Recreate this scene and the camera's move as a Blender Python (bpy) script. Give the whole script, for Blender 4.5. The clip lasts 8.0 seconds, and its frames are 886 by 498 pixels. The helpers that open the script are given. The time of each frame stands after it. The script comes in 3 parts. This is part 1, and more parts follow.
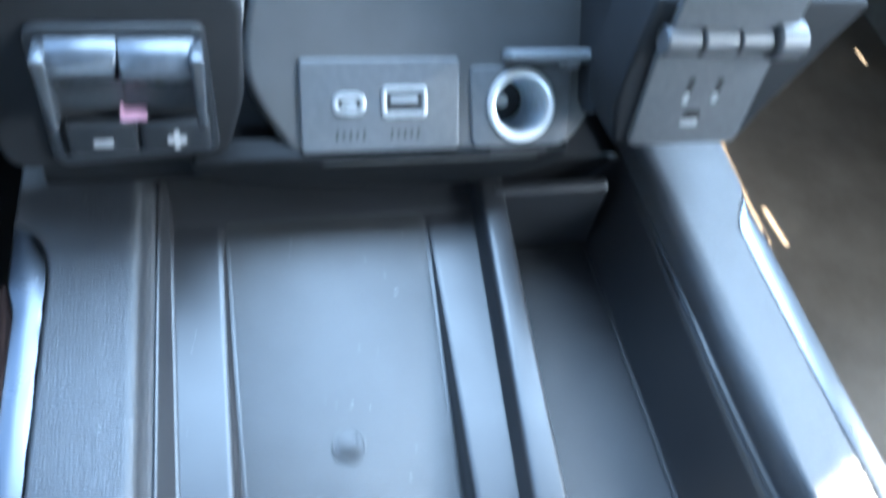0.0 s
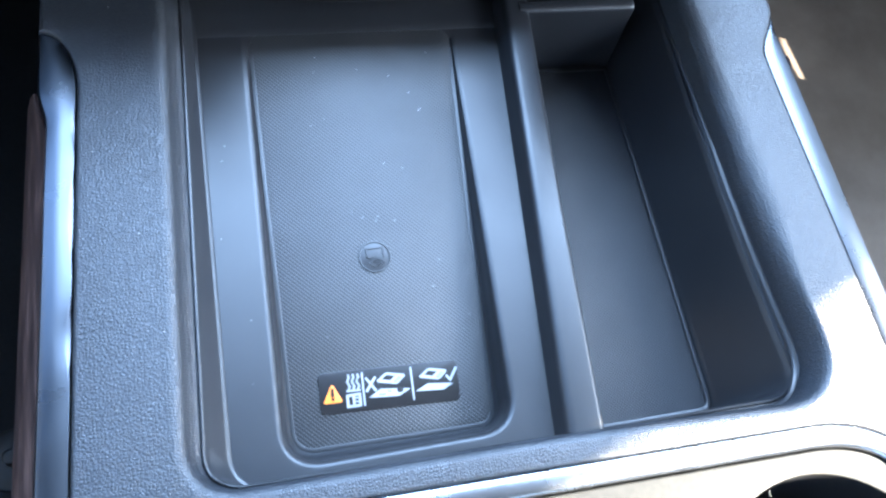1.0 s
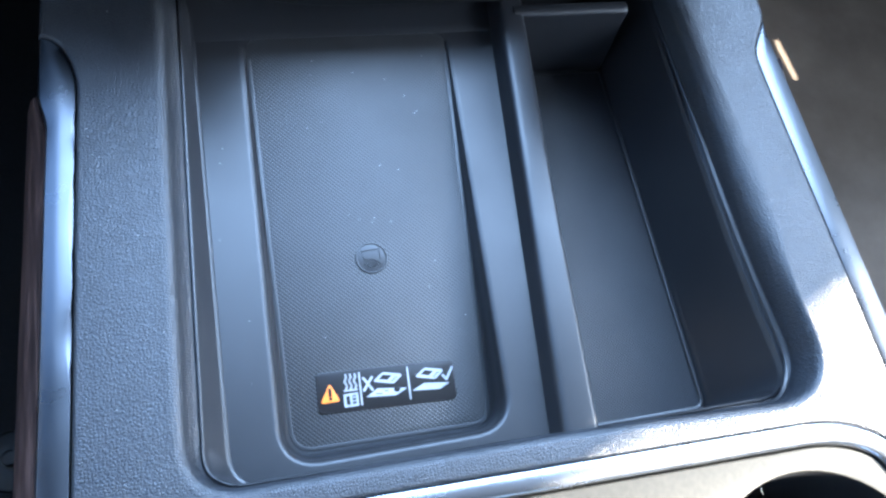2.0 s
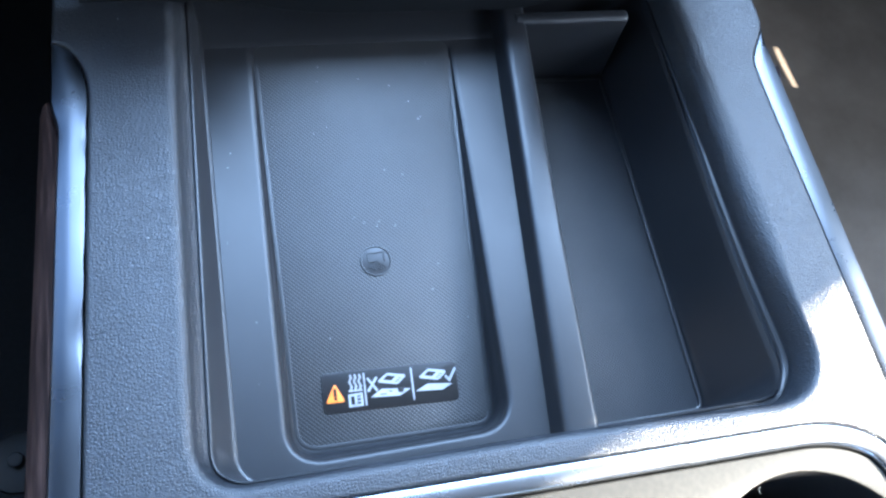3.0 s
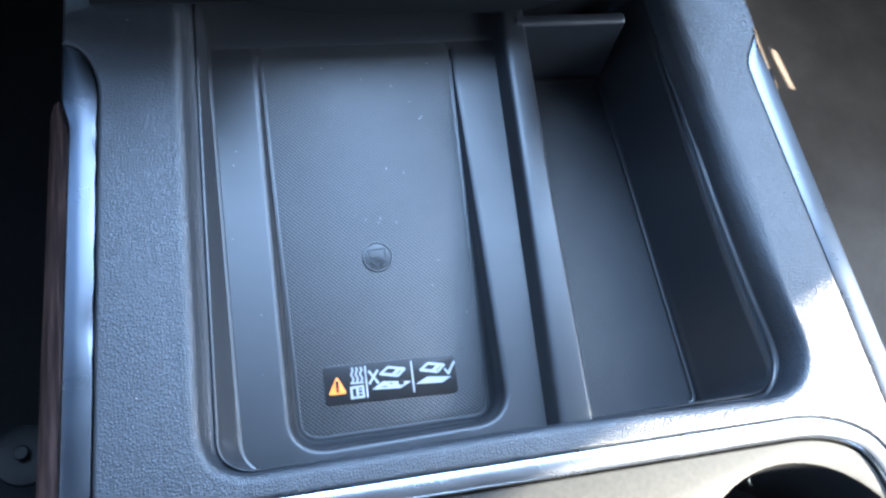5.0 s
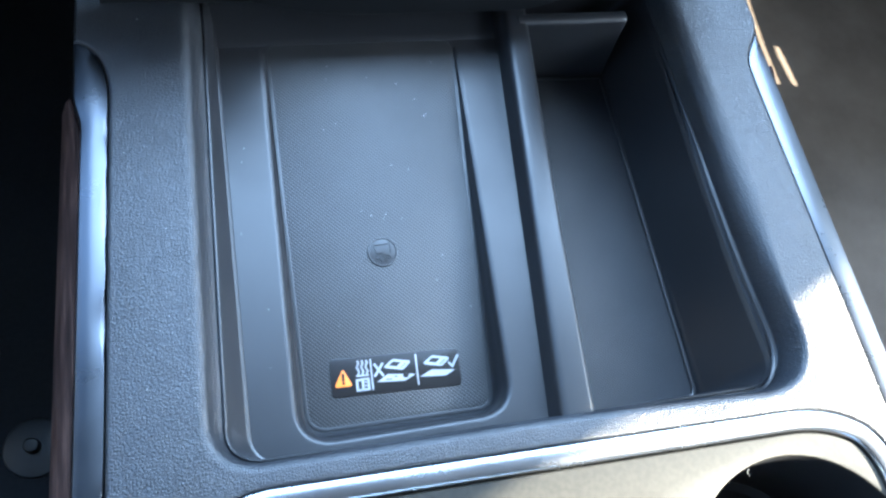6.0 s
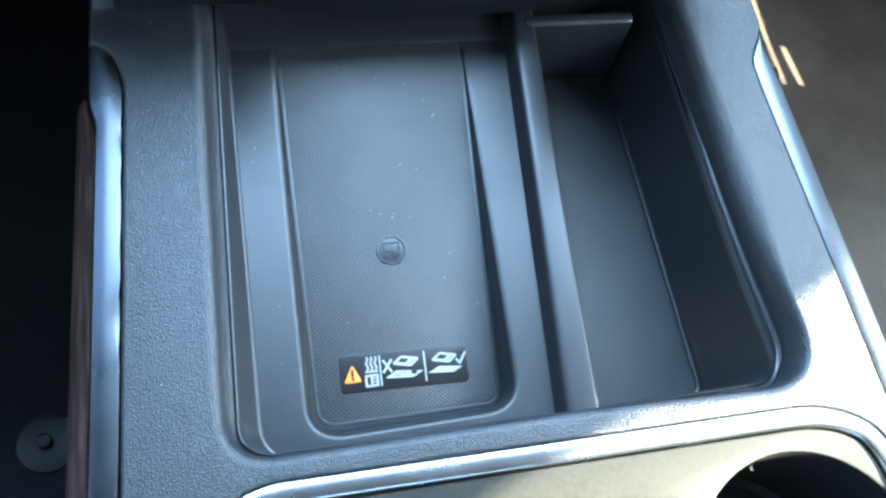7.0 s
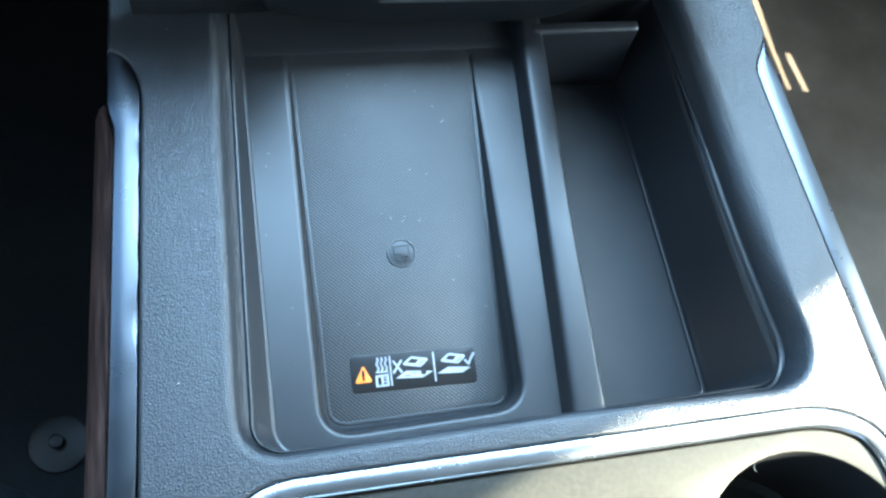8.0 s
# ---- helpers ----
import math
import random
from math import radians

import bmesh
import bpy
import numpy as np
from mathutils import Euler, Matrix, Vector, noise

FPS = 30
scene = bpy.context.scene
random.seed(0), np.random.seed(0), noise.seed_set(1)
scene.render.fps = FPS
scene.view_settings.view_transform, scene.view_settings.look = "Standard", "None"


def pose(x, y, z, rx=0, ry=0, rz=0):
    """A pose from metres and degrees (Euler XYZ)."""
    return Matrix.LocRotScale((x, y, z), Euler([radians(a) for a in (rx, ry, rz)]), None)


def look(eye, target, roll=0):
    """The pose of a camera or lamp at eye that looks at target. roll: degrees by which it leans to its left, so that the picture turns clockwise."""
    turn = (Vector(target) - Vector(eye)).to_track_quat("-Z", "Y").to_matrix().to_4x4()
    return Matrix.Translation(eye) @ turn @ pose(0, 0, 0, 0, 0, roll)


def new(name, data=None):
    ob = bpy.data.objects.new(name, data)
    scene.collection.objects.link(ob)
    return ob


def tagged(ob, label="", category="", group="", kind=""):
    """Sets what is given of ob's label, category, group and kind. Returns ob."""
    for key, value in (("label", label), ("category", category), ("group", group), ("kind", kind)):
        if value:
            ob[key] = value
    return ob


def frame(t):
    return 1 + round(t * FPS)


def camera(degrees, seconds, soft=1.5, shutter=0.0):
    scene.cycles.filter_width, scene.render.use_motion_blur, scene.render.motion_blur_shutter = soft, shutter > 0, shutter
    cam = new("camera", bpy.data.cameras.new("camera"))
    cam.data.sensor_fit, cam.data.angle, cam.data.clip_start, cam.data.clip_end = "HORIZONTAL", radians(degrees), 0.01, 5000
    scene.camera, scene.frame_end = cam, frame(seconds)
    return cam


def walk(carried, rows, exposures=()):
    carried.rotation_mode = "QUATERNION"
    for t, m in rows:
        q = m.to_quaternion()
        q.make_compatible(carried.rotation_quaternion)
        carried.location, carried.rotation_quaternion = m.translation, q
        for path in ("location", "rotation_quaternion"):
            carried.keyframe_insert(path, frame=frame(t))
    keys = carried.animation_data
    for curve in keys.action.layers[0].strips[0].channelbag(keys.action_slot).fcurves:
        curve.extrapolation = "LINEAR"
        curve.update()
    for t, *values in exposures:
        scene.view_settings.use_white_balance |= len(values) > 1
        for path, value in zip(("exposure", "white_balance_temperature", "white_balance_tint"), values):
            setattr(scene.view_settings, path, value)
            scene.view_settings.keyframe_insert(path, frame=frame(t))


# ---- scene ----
# ---- camera ----
cam = camera(56.15, 8.0, soft=2.5, shutter=0.6)
PATH = [
    (0, (-0.04713, -0.11081, 0.64812), (0.06049, 0.09463, 0.32222), 19.00),
    (0.1, (-0.04957, -0.11796, 0.64633), (0.05789, 0.07870, 0.31500), 19.60),
    (0.2, (-0.05308, -0.11497, 0.64775), (0.05617, 0.06910, 0.30984), 21.45),
    (0.3, (-0.05356, -0.11675, 0.64795), (0.05318, 0.05596, 0.30331), 22.49),
    (0.4, (-0.05214, -0.12094, 0.64480), (0.05082, 0.04592, 0.29615), 22.26),
    (0.5, (-0.05527, -0.11911, 0.64728), (0.04822, 0.03548, 0.29317), 24.65),
    (1, (-0.05920, -0.11831, 0.64958), (0.04175, 0.01679, 0.28687), 28.06),
    (1.5, (-0.05914, -0.11866, 0.65117), (0.04306, 0.01590, 0.28861), 28.29),
    (3, (-0.06231, -0.12310, 0.65838), (0.03975, 0.01524, 0.29721), 27.72),
    (3.5, (-0.06351, -0.12414, 0.66102), (0.03953, 0.01425, 0.30015), 28.06),
    (4, (-0.06374, -0.12575, 0.66216), (0.03909, 0.01395, 0.30173), 27.87),
    (4.5, (-0.06421, -0.12669, 0.66379), (0.03841, 0.01251, 0.30310), 27.93),
    (6, (-0.06620, -0.13016, 0.67154), (0.03367, 0.00689, 0.30926), 27.71),
    (6.5, (-0.06742, -0.13134, 0.67437), (0.03110, 0.00541, 0.31161), 27.44),
    (7, (-0.06822, -0.13234, 0.67647), (0.02861, 0.00491, 0.31345), 26.97),
    (7.5, (-0.07027, -0.13462, 0.68023), (0.02520, 0.00400, 0.31736), 26.46),
    (8, (-0.07194, -0.13547, 0.68265), (0.02277, 0.00447, 0.32009), 26.11),
]
EXPOSURES = [(0.0, 5.26, 5740, 2), (0.6, 5.14, 5660, 6), (1.0, 4.96, 5570, 8), (1.5, 4.66, 5460, 8), (4.5, 4.52, 5460, 8), (6.0, 4.58, 5560, 4), (8.0, 4.66, 5690, -6)]
walk(cam, [(t, look(eye, target, roll)) for t, eye, target, roll in PATH], EXPOSURES)

# ---- units: the plan is drawn in units of 0.88 mm, origin on the charging pad, z = 0 on the console's top ----
MM = 0.00088
TOP = 405 * MM


def world_point(p):
    return Vector((p[0] * MM, p[1] * MM, p[2] * MM + TOP))


# ---- world and sun ----
SUN_TO = Vector((1.0, -0.30, 0.50)).normalized()
world = bpy.data.worlds.new("world")
scene.world = world
world.use_nodes = True
wn = world.node_tree.nodes
sky = wn.new("ShaderNodeTexSky")
sky.sky_type = "NISHITA"
sky.sun_disc = False
sky.sun_elevation = math.asin(SUN_TO.z)
sky.sun_rotation = math.atan2(SUN_TO.x, SUN_TO.y)
wn["Background"].inputs["Strength"].default_value = 0.15
world.node_tree.links.new(sky.outputs[0], wn["Background"].inputs[0])
sun = new("sun", bpy.data.lights.new("sun", "SUN"))
sun.data.energy = 3.4
sun.data.angle = radians(0.4)
sun.data.color = (1.0, 0.84, 0.63)
sun.matrix_world = look((3, -1, 3), Vector((3, -1, 3)) - SUN_TO)

# daylight that falls in through the two halves of the windscreen, brighter towards the sun
for half_x, half_energy, half_color in ((37.5, 0.78, (0.60, 0.78, 1.0)), (652.5, 1.2, (0.64, 0.80, 1.0))):
    screen = new("windscreen_daylight", bpy.data.lights.new("windscreen_daylight", "AREA"))
    screen.data.shape = "RECTANGLE"
    screen.data.size, screen.data.size_y = 615 * MM, 800 * MM
    screen.data.energy = half_energy
    screen.data.color = half_color
    screen.matrix_world = look(world_point((half_x, 570, 682)), world_point((half_x, 570 - 670, 682 - 490)))

# added fill lamp for the passenger side's daylight, mostly ahead of the window opening
side_fill = new("side_fill_lamp", bpy.data.lights.new("side_fill_lamp", "AREA"))
side_fill.data.shape = "RECTANGLE"
side_fill.data.size, side_fill.data.size_y = 680 * MM, 400 * MM
side_fill.data.energy = 0.85
side_fill.data.color = (0.84, 0.91, 1.0)
side_fill.matrix_world = look(world_point((952, -200, 590)), world_point((0, -200, 590)))

# ---- materials ----
class Mat:
    """A node material with a few shorthand calls."""

    def __init__(self, name, color, rough=0.5, metal=0.0, spec=0.5):
        self.m = bpy.data.materials.new(name)
        self.m.use_nodes = True
        self.t = self.m.node_tree
        self.b = self.t.nodes["Principled BSDF"]
        self.b.inputs["Base Color"].default_value = (*color, 1)
        self.b.inputs["Roughness"].default_value = rough
        self.b.inputs["Metallic"].default_value = metal
        self.b.inputs["Specular IOR Level"].default_value = spec
        self.color = color
        self.bump_from = None
        self.co = self.node("ShaderNodeTexCoord").outputs["Object"]

    def node(self, kind, **values):
        n = self.t.nodes.new(kind)
        for k, v in values.items():
            n.inputs[k].default_value = v
        return n

    def link(self, a, b):
        self.t.links.new(a, b)

    def noise(self, scale, detail=4.0, rough=0.55, stretch=None):
        n = self.node("ShaderNodeTexNoise", Scale=scale, Detail=detail, Roughness=rough)
        co = self.co
        if stretch:
            mp = self.node("ShaderNodeMapping")
            mp.inputs["Scale"].default_value = stretch
            self.link(co, mp.inputs[0])
            co = mp.outputs[0]
        self.link(co, n.inputs["Vector"])
        return n.outputs["Fac"]

    def ramp(self, fac, stops, blend="LINEAR"):
        r = self.node("ShaderNodeValToRGB")
        r.color_ramp.interpolation = blend
        e = r.color_ramp.elements
        while len(e) < len(stops):
            e.new(0.5)
        for el, (p, c) in zip(e, stops):
            el.position = p
            el.color = (*c, 1) if len(c) == 3 else c
        self.link(fac, r.inputs[0])
        return r.outputs[0]

    def tint(self, fac, low, high, a=0.35, b=0.65):
        """Colour between low and high multiples of the base colour, by fac."""
        c = self.color
        self.link(self.ramp(fac, [(a, tuple(v * low for v in c)), (b, tuple(v * high for v in c))]), self.b.inputs["Base Color"])
        return self

    def gloss(self, fac, low, high, a=0.3, b=0.7):
        self.link(self.ramp(fac, [(a, (low,) * 3), (b, (high,) * 3)]), self.b.inputs["Roughness"])
        return self

    def bump(self, height, depth, strength=1.0):
        n = self.node("ShaderNodeBump", Strength=strength, Distance=abs(depth))
        self.link(height, n.inputs["Height"])
        n.invert = depth < 0
        if self.bump_from:
            self.link(self.bump_from, n.inputs["Normal"])
        self.bump_from = n.outputs[0]
        self.link(self.bump_from, self.b.inputs["Normal"])
        return self

    def voronoi(self, scale, feature="SMOOTH_F1", bend=0.6, dims="3D"):
        n = self.node("ShaderNodeTexVoronoi", Scale=scale)
        n.feature = feature
        n.voronoi_dimensions = dims
        n.inputs["Randomness"].default_value = 0.72
        warp = self.node("ShaderNodeTexNoise", Scale=scale * 0.6, Detail=2.0)
        self.link(self.co, warp.inputs["Vector"])
        add = self.node("ShaderNodeVectorMath")
        add.operation = "MULTIPLY_ADD"
        add.inputs[1].default_value = (bend / scale,) * 3
        self.link(warp.outputs["Color"], add.inputs[0])
        self.link(self.co, add.inputs[2])
        self.link(add.outputs[0], n.inputs["Vector"])
        return n.outputs["Distance"]

    def knurl(self, pitch, turn=0.0):
        """Small diamond studs, pitch metres apart."""
        sep = self.node("ShaderNodeSeparateXYZ")
        rot = self.node("ShaderNodeVectorRotate")
        rot.rotation_type = "Z_AXIS"
        rot.inputs["Angle"].default_value = turn
        self.link(self.co, rot.inputs["Vector"])
        self.link(rot.outputs[0], sep.inputs[0])
        waves = []
        for axis in (0, 1):
            m1 = self.node("ShaderNodeMath")
            m1.operation = "MULTIPLY"
            m1.inputs[1].default_value = math.pi / pitch
            self.link(sep.outputs[axis], m1.inputs[0])
            m2 = self.node("ShaderNodeMath")
            m2.operation = "SINE"
            self.link(m1.outputs[0], m2.inputs[0])
            waves.append(m2.outputs[0])
        m = self.node("ShaderNodeMath")
        m.operation = "MULTIPLY"
        self.link(waves[0], m.inputs[0])
        self.link(waves[1], m.inputs[1])
        a = self.node("ShaderNodeMath")
        a.operation = "ABSOLUTE"
        self.link(m.outputs[0], a.inputs[0])
        p = self.node("ShaderNodeMath")
        p.operation = "POWER"
        p.inputs[1].default_value = 1.4
        self.link(a.outputs[0], p.inputs[0])
        return p.outputs[0]


def leather_mat():
    m = Mat("grained_soft_plastic", (0.0100, 0.0115, 0.0145), 0.42, spec=0.62)
    m.tint(m.noise(35), 0.85, 1.15)
    m.gloss(m.noise(160), 0.38, 0.46)
    m.bump(m.ramp(m.voronoi(860, "DISTANCE_TO_EDGE", 0.25, "3D"), [(0.0, (0, 0, 0)), (0.14, (0.5, 0.5, 0.5)), (0.5, (1, 1, 1))]), 0.00015, 1.0)
    m.bump(m.noise(420, 2), 0.00008, 0.6)
    return m.m


def tray_mat():
    m = Mat("satin_black_plastic", (0.0145, 0.0149, 0.0165), 0.32, spec=0.42)
    m.tint(m.noise(18), 0.9, 1.1)
    m.gloss(m.noise(60), 0.31, 0.37)
    m.bump(m.noise(5200, 2), 0.00004, 0.5)
    return m.m


def pad_mat():
    m = Mat("studded_rubber", (0.018, 0.0182, 0.0188), 0.4, spec=0.62)
    m.tint(m.noise(40), 0.85, 1.15)
    m.gloss(m.noise(90), 0.34, 0.40)
    m.bump(m.knurl(0.00128, radians(45)), 0.00016, 0.9)
    return m.m


def mat_rubber():
    m = Mat("bin_mat_rubber", (0.0045, 0.0056, 0.0085), 0.42, spec=0.46)
    m.gloss(m.noise(70), 0.42, 0.52)
    m.bump(m.knurl(0.00115, radians(45)), 0.00018, 0.9)
    return m.m


def dash_mat():
    m = Mat("matte_dash_plastic", (0.012, 0.0132, 0.0152), 0.75, spec=0.15)
    m.tint(m.noise(25), 0.85, 1.15)
    m.bump(m.noise(1500, 3), 0.0001, 0.5)
    return m.m


def chrome_mat():
    m = Mat("satin_chrome", (0.50, 0.52, 0.56), 0.26, metal=1.0)
    m.gloss(m.noise(40), 0.22, 0.30)
    return m.m


def edge_chrome_mat():
    # chrome darkened in its colour so that the lamps' reflections stay dim
    m = Mat("dimmed_chrome", (0.062, 0.066, 0.074), 0.3, metal=1.0)
    m.gloss(m.noise(60), 0.26, 0.33)
    m.b.inputs["Coat Weight"].default_value = 0.3
    m.b.inputs["Coat Roughness"].default_value = 0.25
    m.bump(m.noise(26, 1, 0.5, (2, 1, 2)), 0.0012, 0.25)
    return m.m


def bright_mat():
    m = Mat("bright_metal", (0.88, 0.88, 0.88), 0.4, metal=0.85)
    m.gloss(m.noise(200), 0.34, 0.46)
    return m.m


def wood_mat():
    m = Mat("dark_wood_trim", (0.10, 0.05, 0.032), 0.55, spec=0.14)
    g = m.noise(60, 8, 0.65, (9, 0.45, 9))
    m.link(m.ramp(g, [(0.3, (0.008, 0.0048, 0.0042)), (0.5, (0.030, 0.017, 0.0145)), (0.68, (0.085, 0.05, 0.040))]), m.b.inputs["Base Color"])
    m.bump(g, 0.00025, 0.5)
    return m.m


def panel_mat():
    m = Mat("fine_grain_cup_panel", (0.018, 0.0168, 0.0128), 0.55, spec=0.25)
    m.tint(m.noise(500, 3), 0.8, 1.2)
    m.bump(m.noise(2400, 3), 0.00012, 0.7)
    return m.m


def carpet_mat():
    m = Mat("brown_grey_carpet", (0.135, 0.107, 0.084), 0.95, spec=0.1)
    m.tint(m.noise(9, 5, 0.6), 0.8, 1.2)
    m.bump(m.noise(900, 4, 0.7), 0.0005, 0.6)
    return m.m


def shell_mat():
    m = Mat("cabin_trim", (0.27, 0.26, 0.245), 0.8)
    m.tint(m.noise(30), 0.85, 1.15)
    m.bump(m.noise(700), 0.0003, 0.4)
    return m.m


def headliner_mat():
    # unseen lining, kept dark to stand in for shade over the console's rear
    m = Mat("dimmed_headliner_cloth", (0.10, 0.098, 0.096), 0.9)
    m.tint(m.noise(40), 0.92, 1.08)
    m.bump(m.noise(900), 0.0004, 0.5)
    return m.m


def plain_mat(name, color, rough=0.5, metal=0.0, fine=300, low=0.9, high=1.1, spec=0.5):
    m = Mat(name, color, rough, metal, spec)
    m.tint(m.noise(fine), low, high)
    return m.m


LEATHER, TRAY, PAD, BINMAT, DASH = leather_mat(), tray_mat(), pad_mat(), mat_rubber(), dash_mat()
CHROME, BRIGHT, WOOD, PANEL, CARPET, SHELL = chrome_mat(), bright_mat(), wood_mat(), panel_mat(), carpet_mat(), shell_mat()
HEADLINER, EDGE = headliner_mat(), edge_chrome_mat()
PODGREY = Mat("pod_grey_plastic", (0.050, 0.0508, 0.052), 0.5)
PODGREY.tint(PODGREY.noise(30), 0.88, 1.12).bump(PODGREY.noise(1700, 3), 0.00009, 0.5)
PODGREY = PODGREY.m
GREY = plain_mat("grey_port_plastic", (0.070, 0.074, 0.080), 0.42)
GREYDARK = plain_mat("dark_button_plastic", (0.019, 0.0215, 0.0255), 0.32)
BLACK = plain_mat("black_gap", (0.006, 0.006, 0.007), 0.7)
FILM = plain_mat("black_label_film", (0.011, 0.010, 0.010), 0.34, fine=900, spec=0.42)
WHITE = plain_mat("white_print", (0.31, 0.32, 0.34), 0.5)
ORANGE = plain_mat("orange_print", (0.85, 0.22, 0.02), 0.5)
PINK = plain_mat("pink_print", (0.52, 0.30, 0.42), 0.5)
INK = plain_mat("dark_ink", (0.02, 0.021, 0.023), 0.5)
SYMBOL = plain_mat("smooth_pad_rubber", (0.026, 0.027, 0.029), 0.36, spec=0.5)
RUBBER = plain_mat("black_rubber", (0.019, 0.022, 0.026), 0.7, spec=0.2)
ANCHOR = plain_mat("dark_anchor_plastic", (0.012, 0.014, 0.016), 0.4)
BARREL = plain_mat("pale_socket_liner", (0.70, 0.78, 0.86), 0.35, 0.6)
CONTACT = plain_mat("nickel_contact", (0.5, 0.48, 0.45), 0.35, 1.0)
DUST = plain_mat("pale_dust", (0.36, 0.36, 0.35), 0.95, spec=0.05)
# the port plastic's grey, lightened for the light on the cap's top
CAPGREY = plain_mat("lit_cap_plastic", (0.12, 0.13, 0.14), 0.35)
HINGE = plain_mat("hinge_plastic", (0.050, 0.053, 0.058), 0.42)
LEVER = plain_mat("lever_plastic", (0.034, 0.039, 0.046), 0.26, spec=0.65)
PORTMETAL = plain_mat("dull_port_metal", (0.32, 0.33, 0.34), 0.4, 0.6)
FASCIA = plain_mat("dull_black_fascia", (0.007, 0.0078, 0.009), 0.6, fine=60, spec=0.12)
SEAT = plain_mat("dark_seat_leather", (0.012, 0.014, 0.017), 0.5, fine=260, spec=0.35)
WELT = plain_mat("grey_seat_welt", (0.05, 0.055, 0.06), 0.6)
PRONG = plain_mat("pale_slot_liner", (0.26, 0.27, 0.28), 0.5)

# ---- mesh helpers ----
ORIGIN = {}


def thing(name, base, label, category, group="", kind=""):
    ob = new(name)
    ob.empty_display_size = 0.02
    ob.location = world_point(base)
    ORIGIN[ob.name] = ob.location.copy()
    return tagged(ob, label, category, group, kind)


def part(name, bm, material, parent, label="", smooth=True):
    """Links a bmesh drawn in plan units as one mesh under a thing or a part."""
    base = ORIGIN[parent.name]
    bmesh.ops.recalc_face_normals(bm, faces=bm.faces[:])
    for v in bm.verts:
        v.co = world_point(v.co) - base
    me = bpy.data.meshes.new(name)
    bm.to_mesh(me)
    bm.free()
    me.materials.append(material)
    if smooth:
        me.shade_smooth()
        me.set_sharp_from_angle(angle=radians(38))
    ob = new(name, me)
    ob.parent = parent
    ORIGIN[ob.name] = base
    return tagged(ob, label)


def polyr(pts, n=7):
    """A closed outline from corners (x, y, radius), rounded."""
    out = []
    for i, (x, y, r) in enumerate(pts):
        p, a, b = Vector((x, y)), Vector(pts[i - 1][:2]), Vector(pts[(i + 1) % len(pts)][:2])
        u, v = (a - p), (b - p)
        ra, rb = min(r, u.length * 0.48), min(r, v.length * 0.48)
        s, e = p + u.normalized() * ra, p + v.normalized() * rb
        for k in range(n):
            t = k / (n - 1)
            out.append(s * (1 - t) ** 2 + p * 2 * t * (1 - t) * 0.9 + (s + e) * 0.5 * 2 * t * (1 - t) * 0.1 + e * t ** 2)
    return out


def rect(x0, x1, y0, y1, r=1.0, n=5):
    return polyr([(x0, y1, r), (x0, y0, r), (x1, y0, r), (x1, y1, r)], n)


def circle(cx, cy, r, n=40, squash=1.0):
    return [Vector((cx + r * math.cos(2 * math.pi * k / n), cy + squash * r * math.sin(2 * math.pi * k / n))) for k in range(n)]


def off(outline, d):
    """The outline moved outward by d."""
    out, n = [], len(outline)
    for i, p in enumerate(outline):
        a, b = p - outline[i - 1], outline[(i + 1) % n] - p
        if a.length < 1e-6:
            a = b
        if b.length < 1e-6:
            b = a
        na, nb = Vector((a.y, -a.x)).normalized(), Vector((b.y, -b.x)).normalized()
        m = na + nb
        m = m / max(m.length_squared * 0.5, 0.35)
        out.append(p + m * d)
    return out


class Plane:
    """A drawing plane: origin and axes of local x, y and height."""

    def __init__(self, o=(0, 0, 0), x=(1, 0, 0), y=(0, 1, 0), size=1.0):
        self.size = size
        self.o, self.x, self.y = Vector(o), Vector(x).normalized(), Vector(y).normalized()
        self.n = self.x.cross(self.y)

    def at(self, p, h=0.0):
        return self.o + (self.x * p[0] + self.y * p[1] + self.n * h) * self.size


FLAT = Plane()


def loft(bm, loops, cap_first=False, cap_last=False, closed=True):
    rows = [[bm.verts.new(p) for p in loop] for loop in loops]
    for a, b in zip(rows, rows[1:]):
        n = len(a)
        for i in range(n if closed else n - 1):
            j = (i + 1) % n
            bm.faces.new((a[i], a[j], b[j], b[i]))
    if cap_first:
        bm.faces.new(rows[0][::-1])
    if cap_last:
        bm.faces.new(rows[-1])
    return rows


def plate(bm, outline, h0, h1, r=0.8, plane=FLAT, seg=3):
    """A solid with rounded upper edges."""
    loops = [[plane.at(p, h0) for p in outline]]
    for k in range(seg + 1):
        a = math.pi / 2 * k / seg
        ring = off(outline, -r * (1 - math.cos(a)))
        loops.append([plane.at(p, h1 - r + r * math.sin(a)) for p in ring])
    loft(bm, loops, True, True)


def plate_part(name, outline, h0, h1, material, parent, r=0.8, plane=FLAT, label="", seg=3):
    bm = bmesh.new()
    plate(bm, outline, h0, h1, r, plane, seg)
    return part(name, bm, material, parent, label)


def frame_part(name, outer, inner, h0, h1, material, parent, r=0.6, plane=FLAT, label=""):
    """A raised frame between two outlines of equal count."""
    bm = bmesh.new()
    loops = [[plane.at(p, h0) for p in outer], [plane.at(p, h1 - r) for p in outer],
             [plane.at(p, h1 - r * 0.3) for p in off(outer, -r * 0.3)], [plane.at(p, h1) for p in off(outer, -r)],
             [plane.at(p, h1) for p in off(inner, r)], [plane.at(p, h1 - r * 0.3) for p in off(inner, r * 0.3)],
             [plane.at(p, h1 - r) for p in inner], [plane.at(p, h0) for p in inner]]
    loft(bm, loops)
    return part(name, bm, material, parent, label)


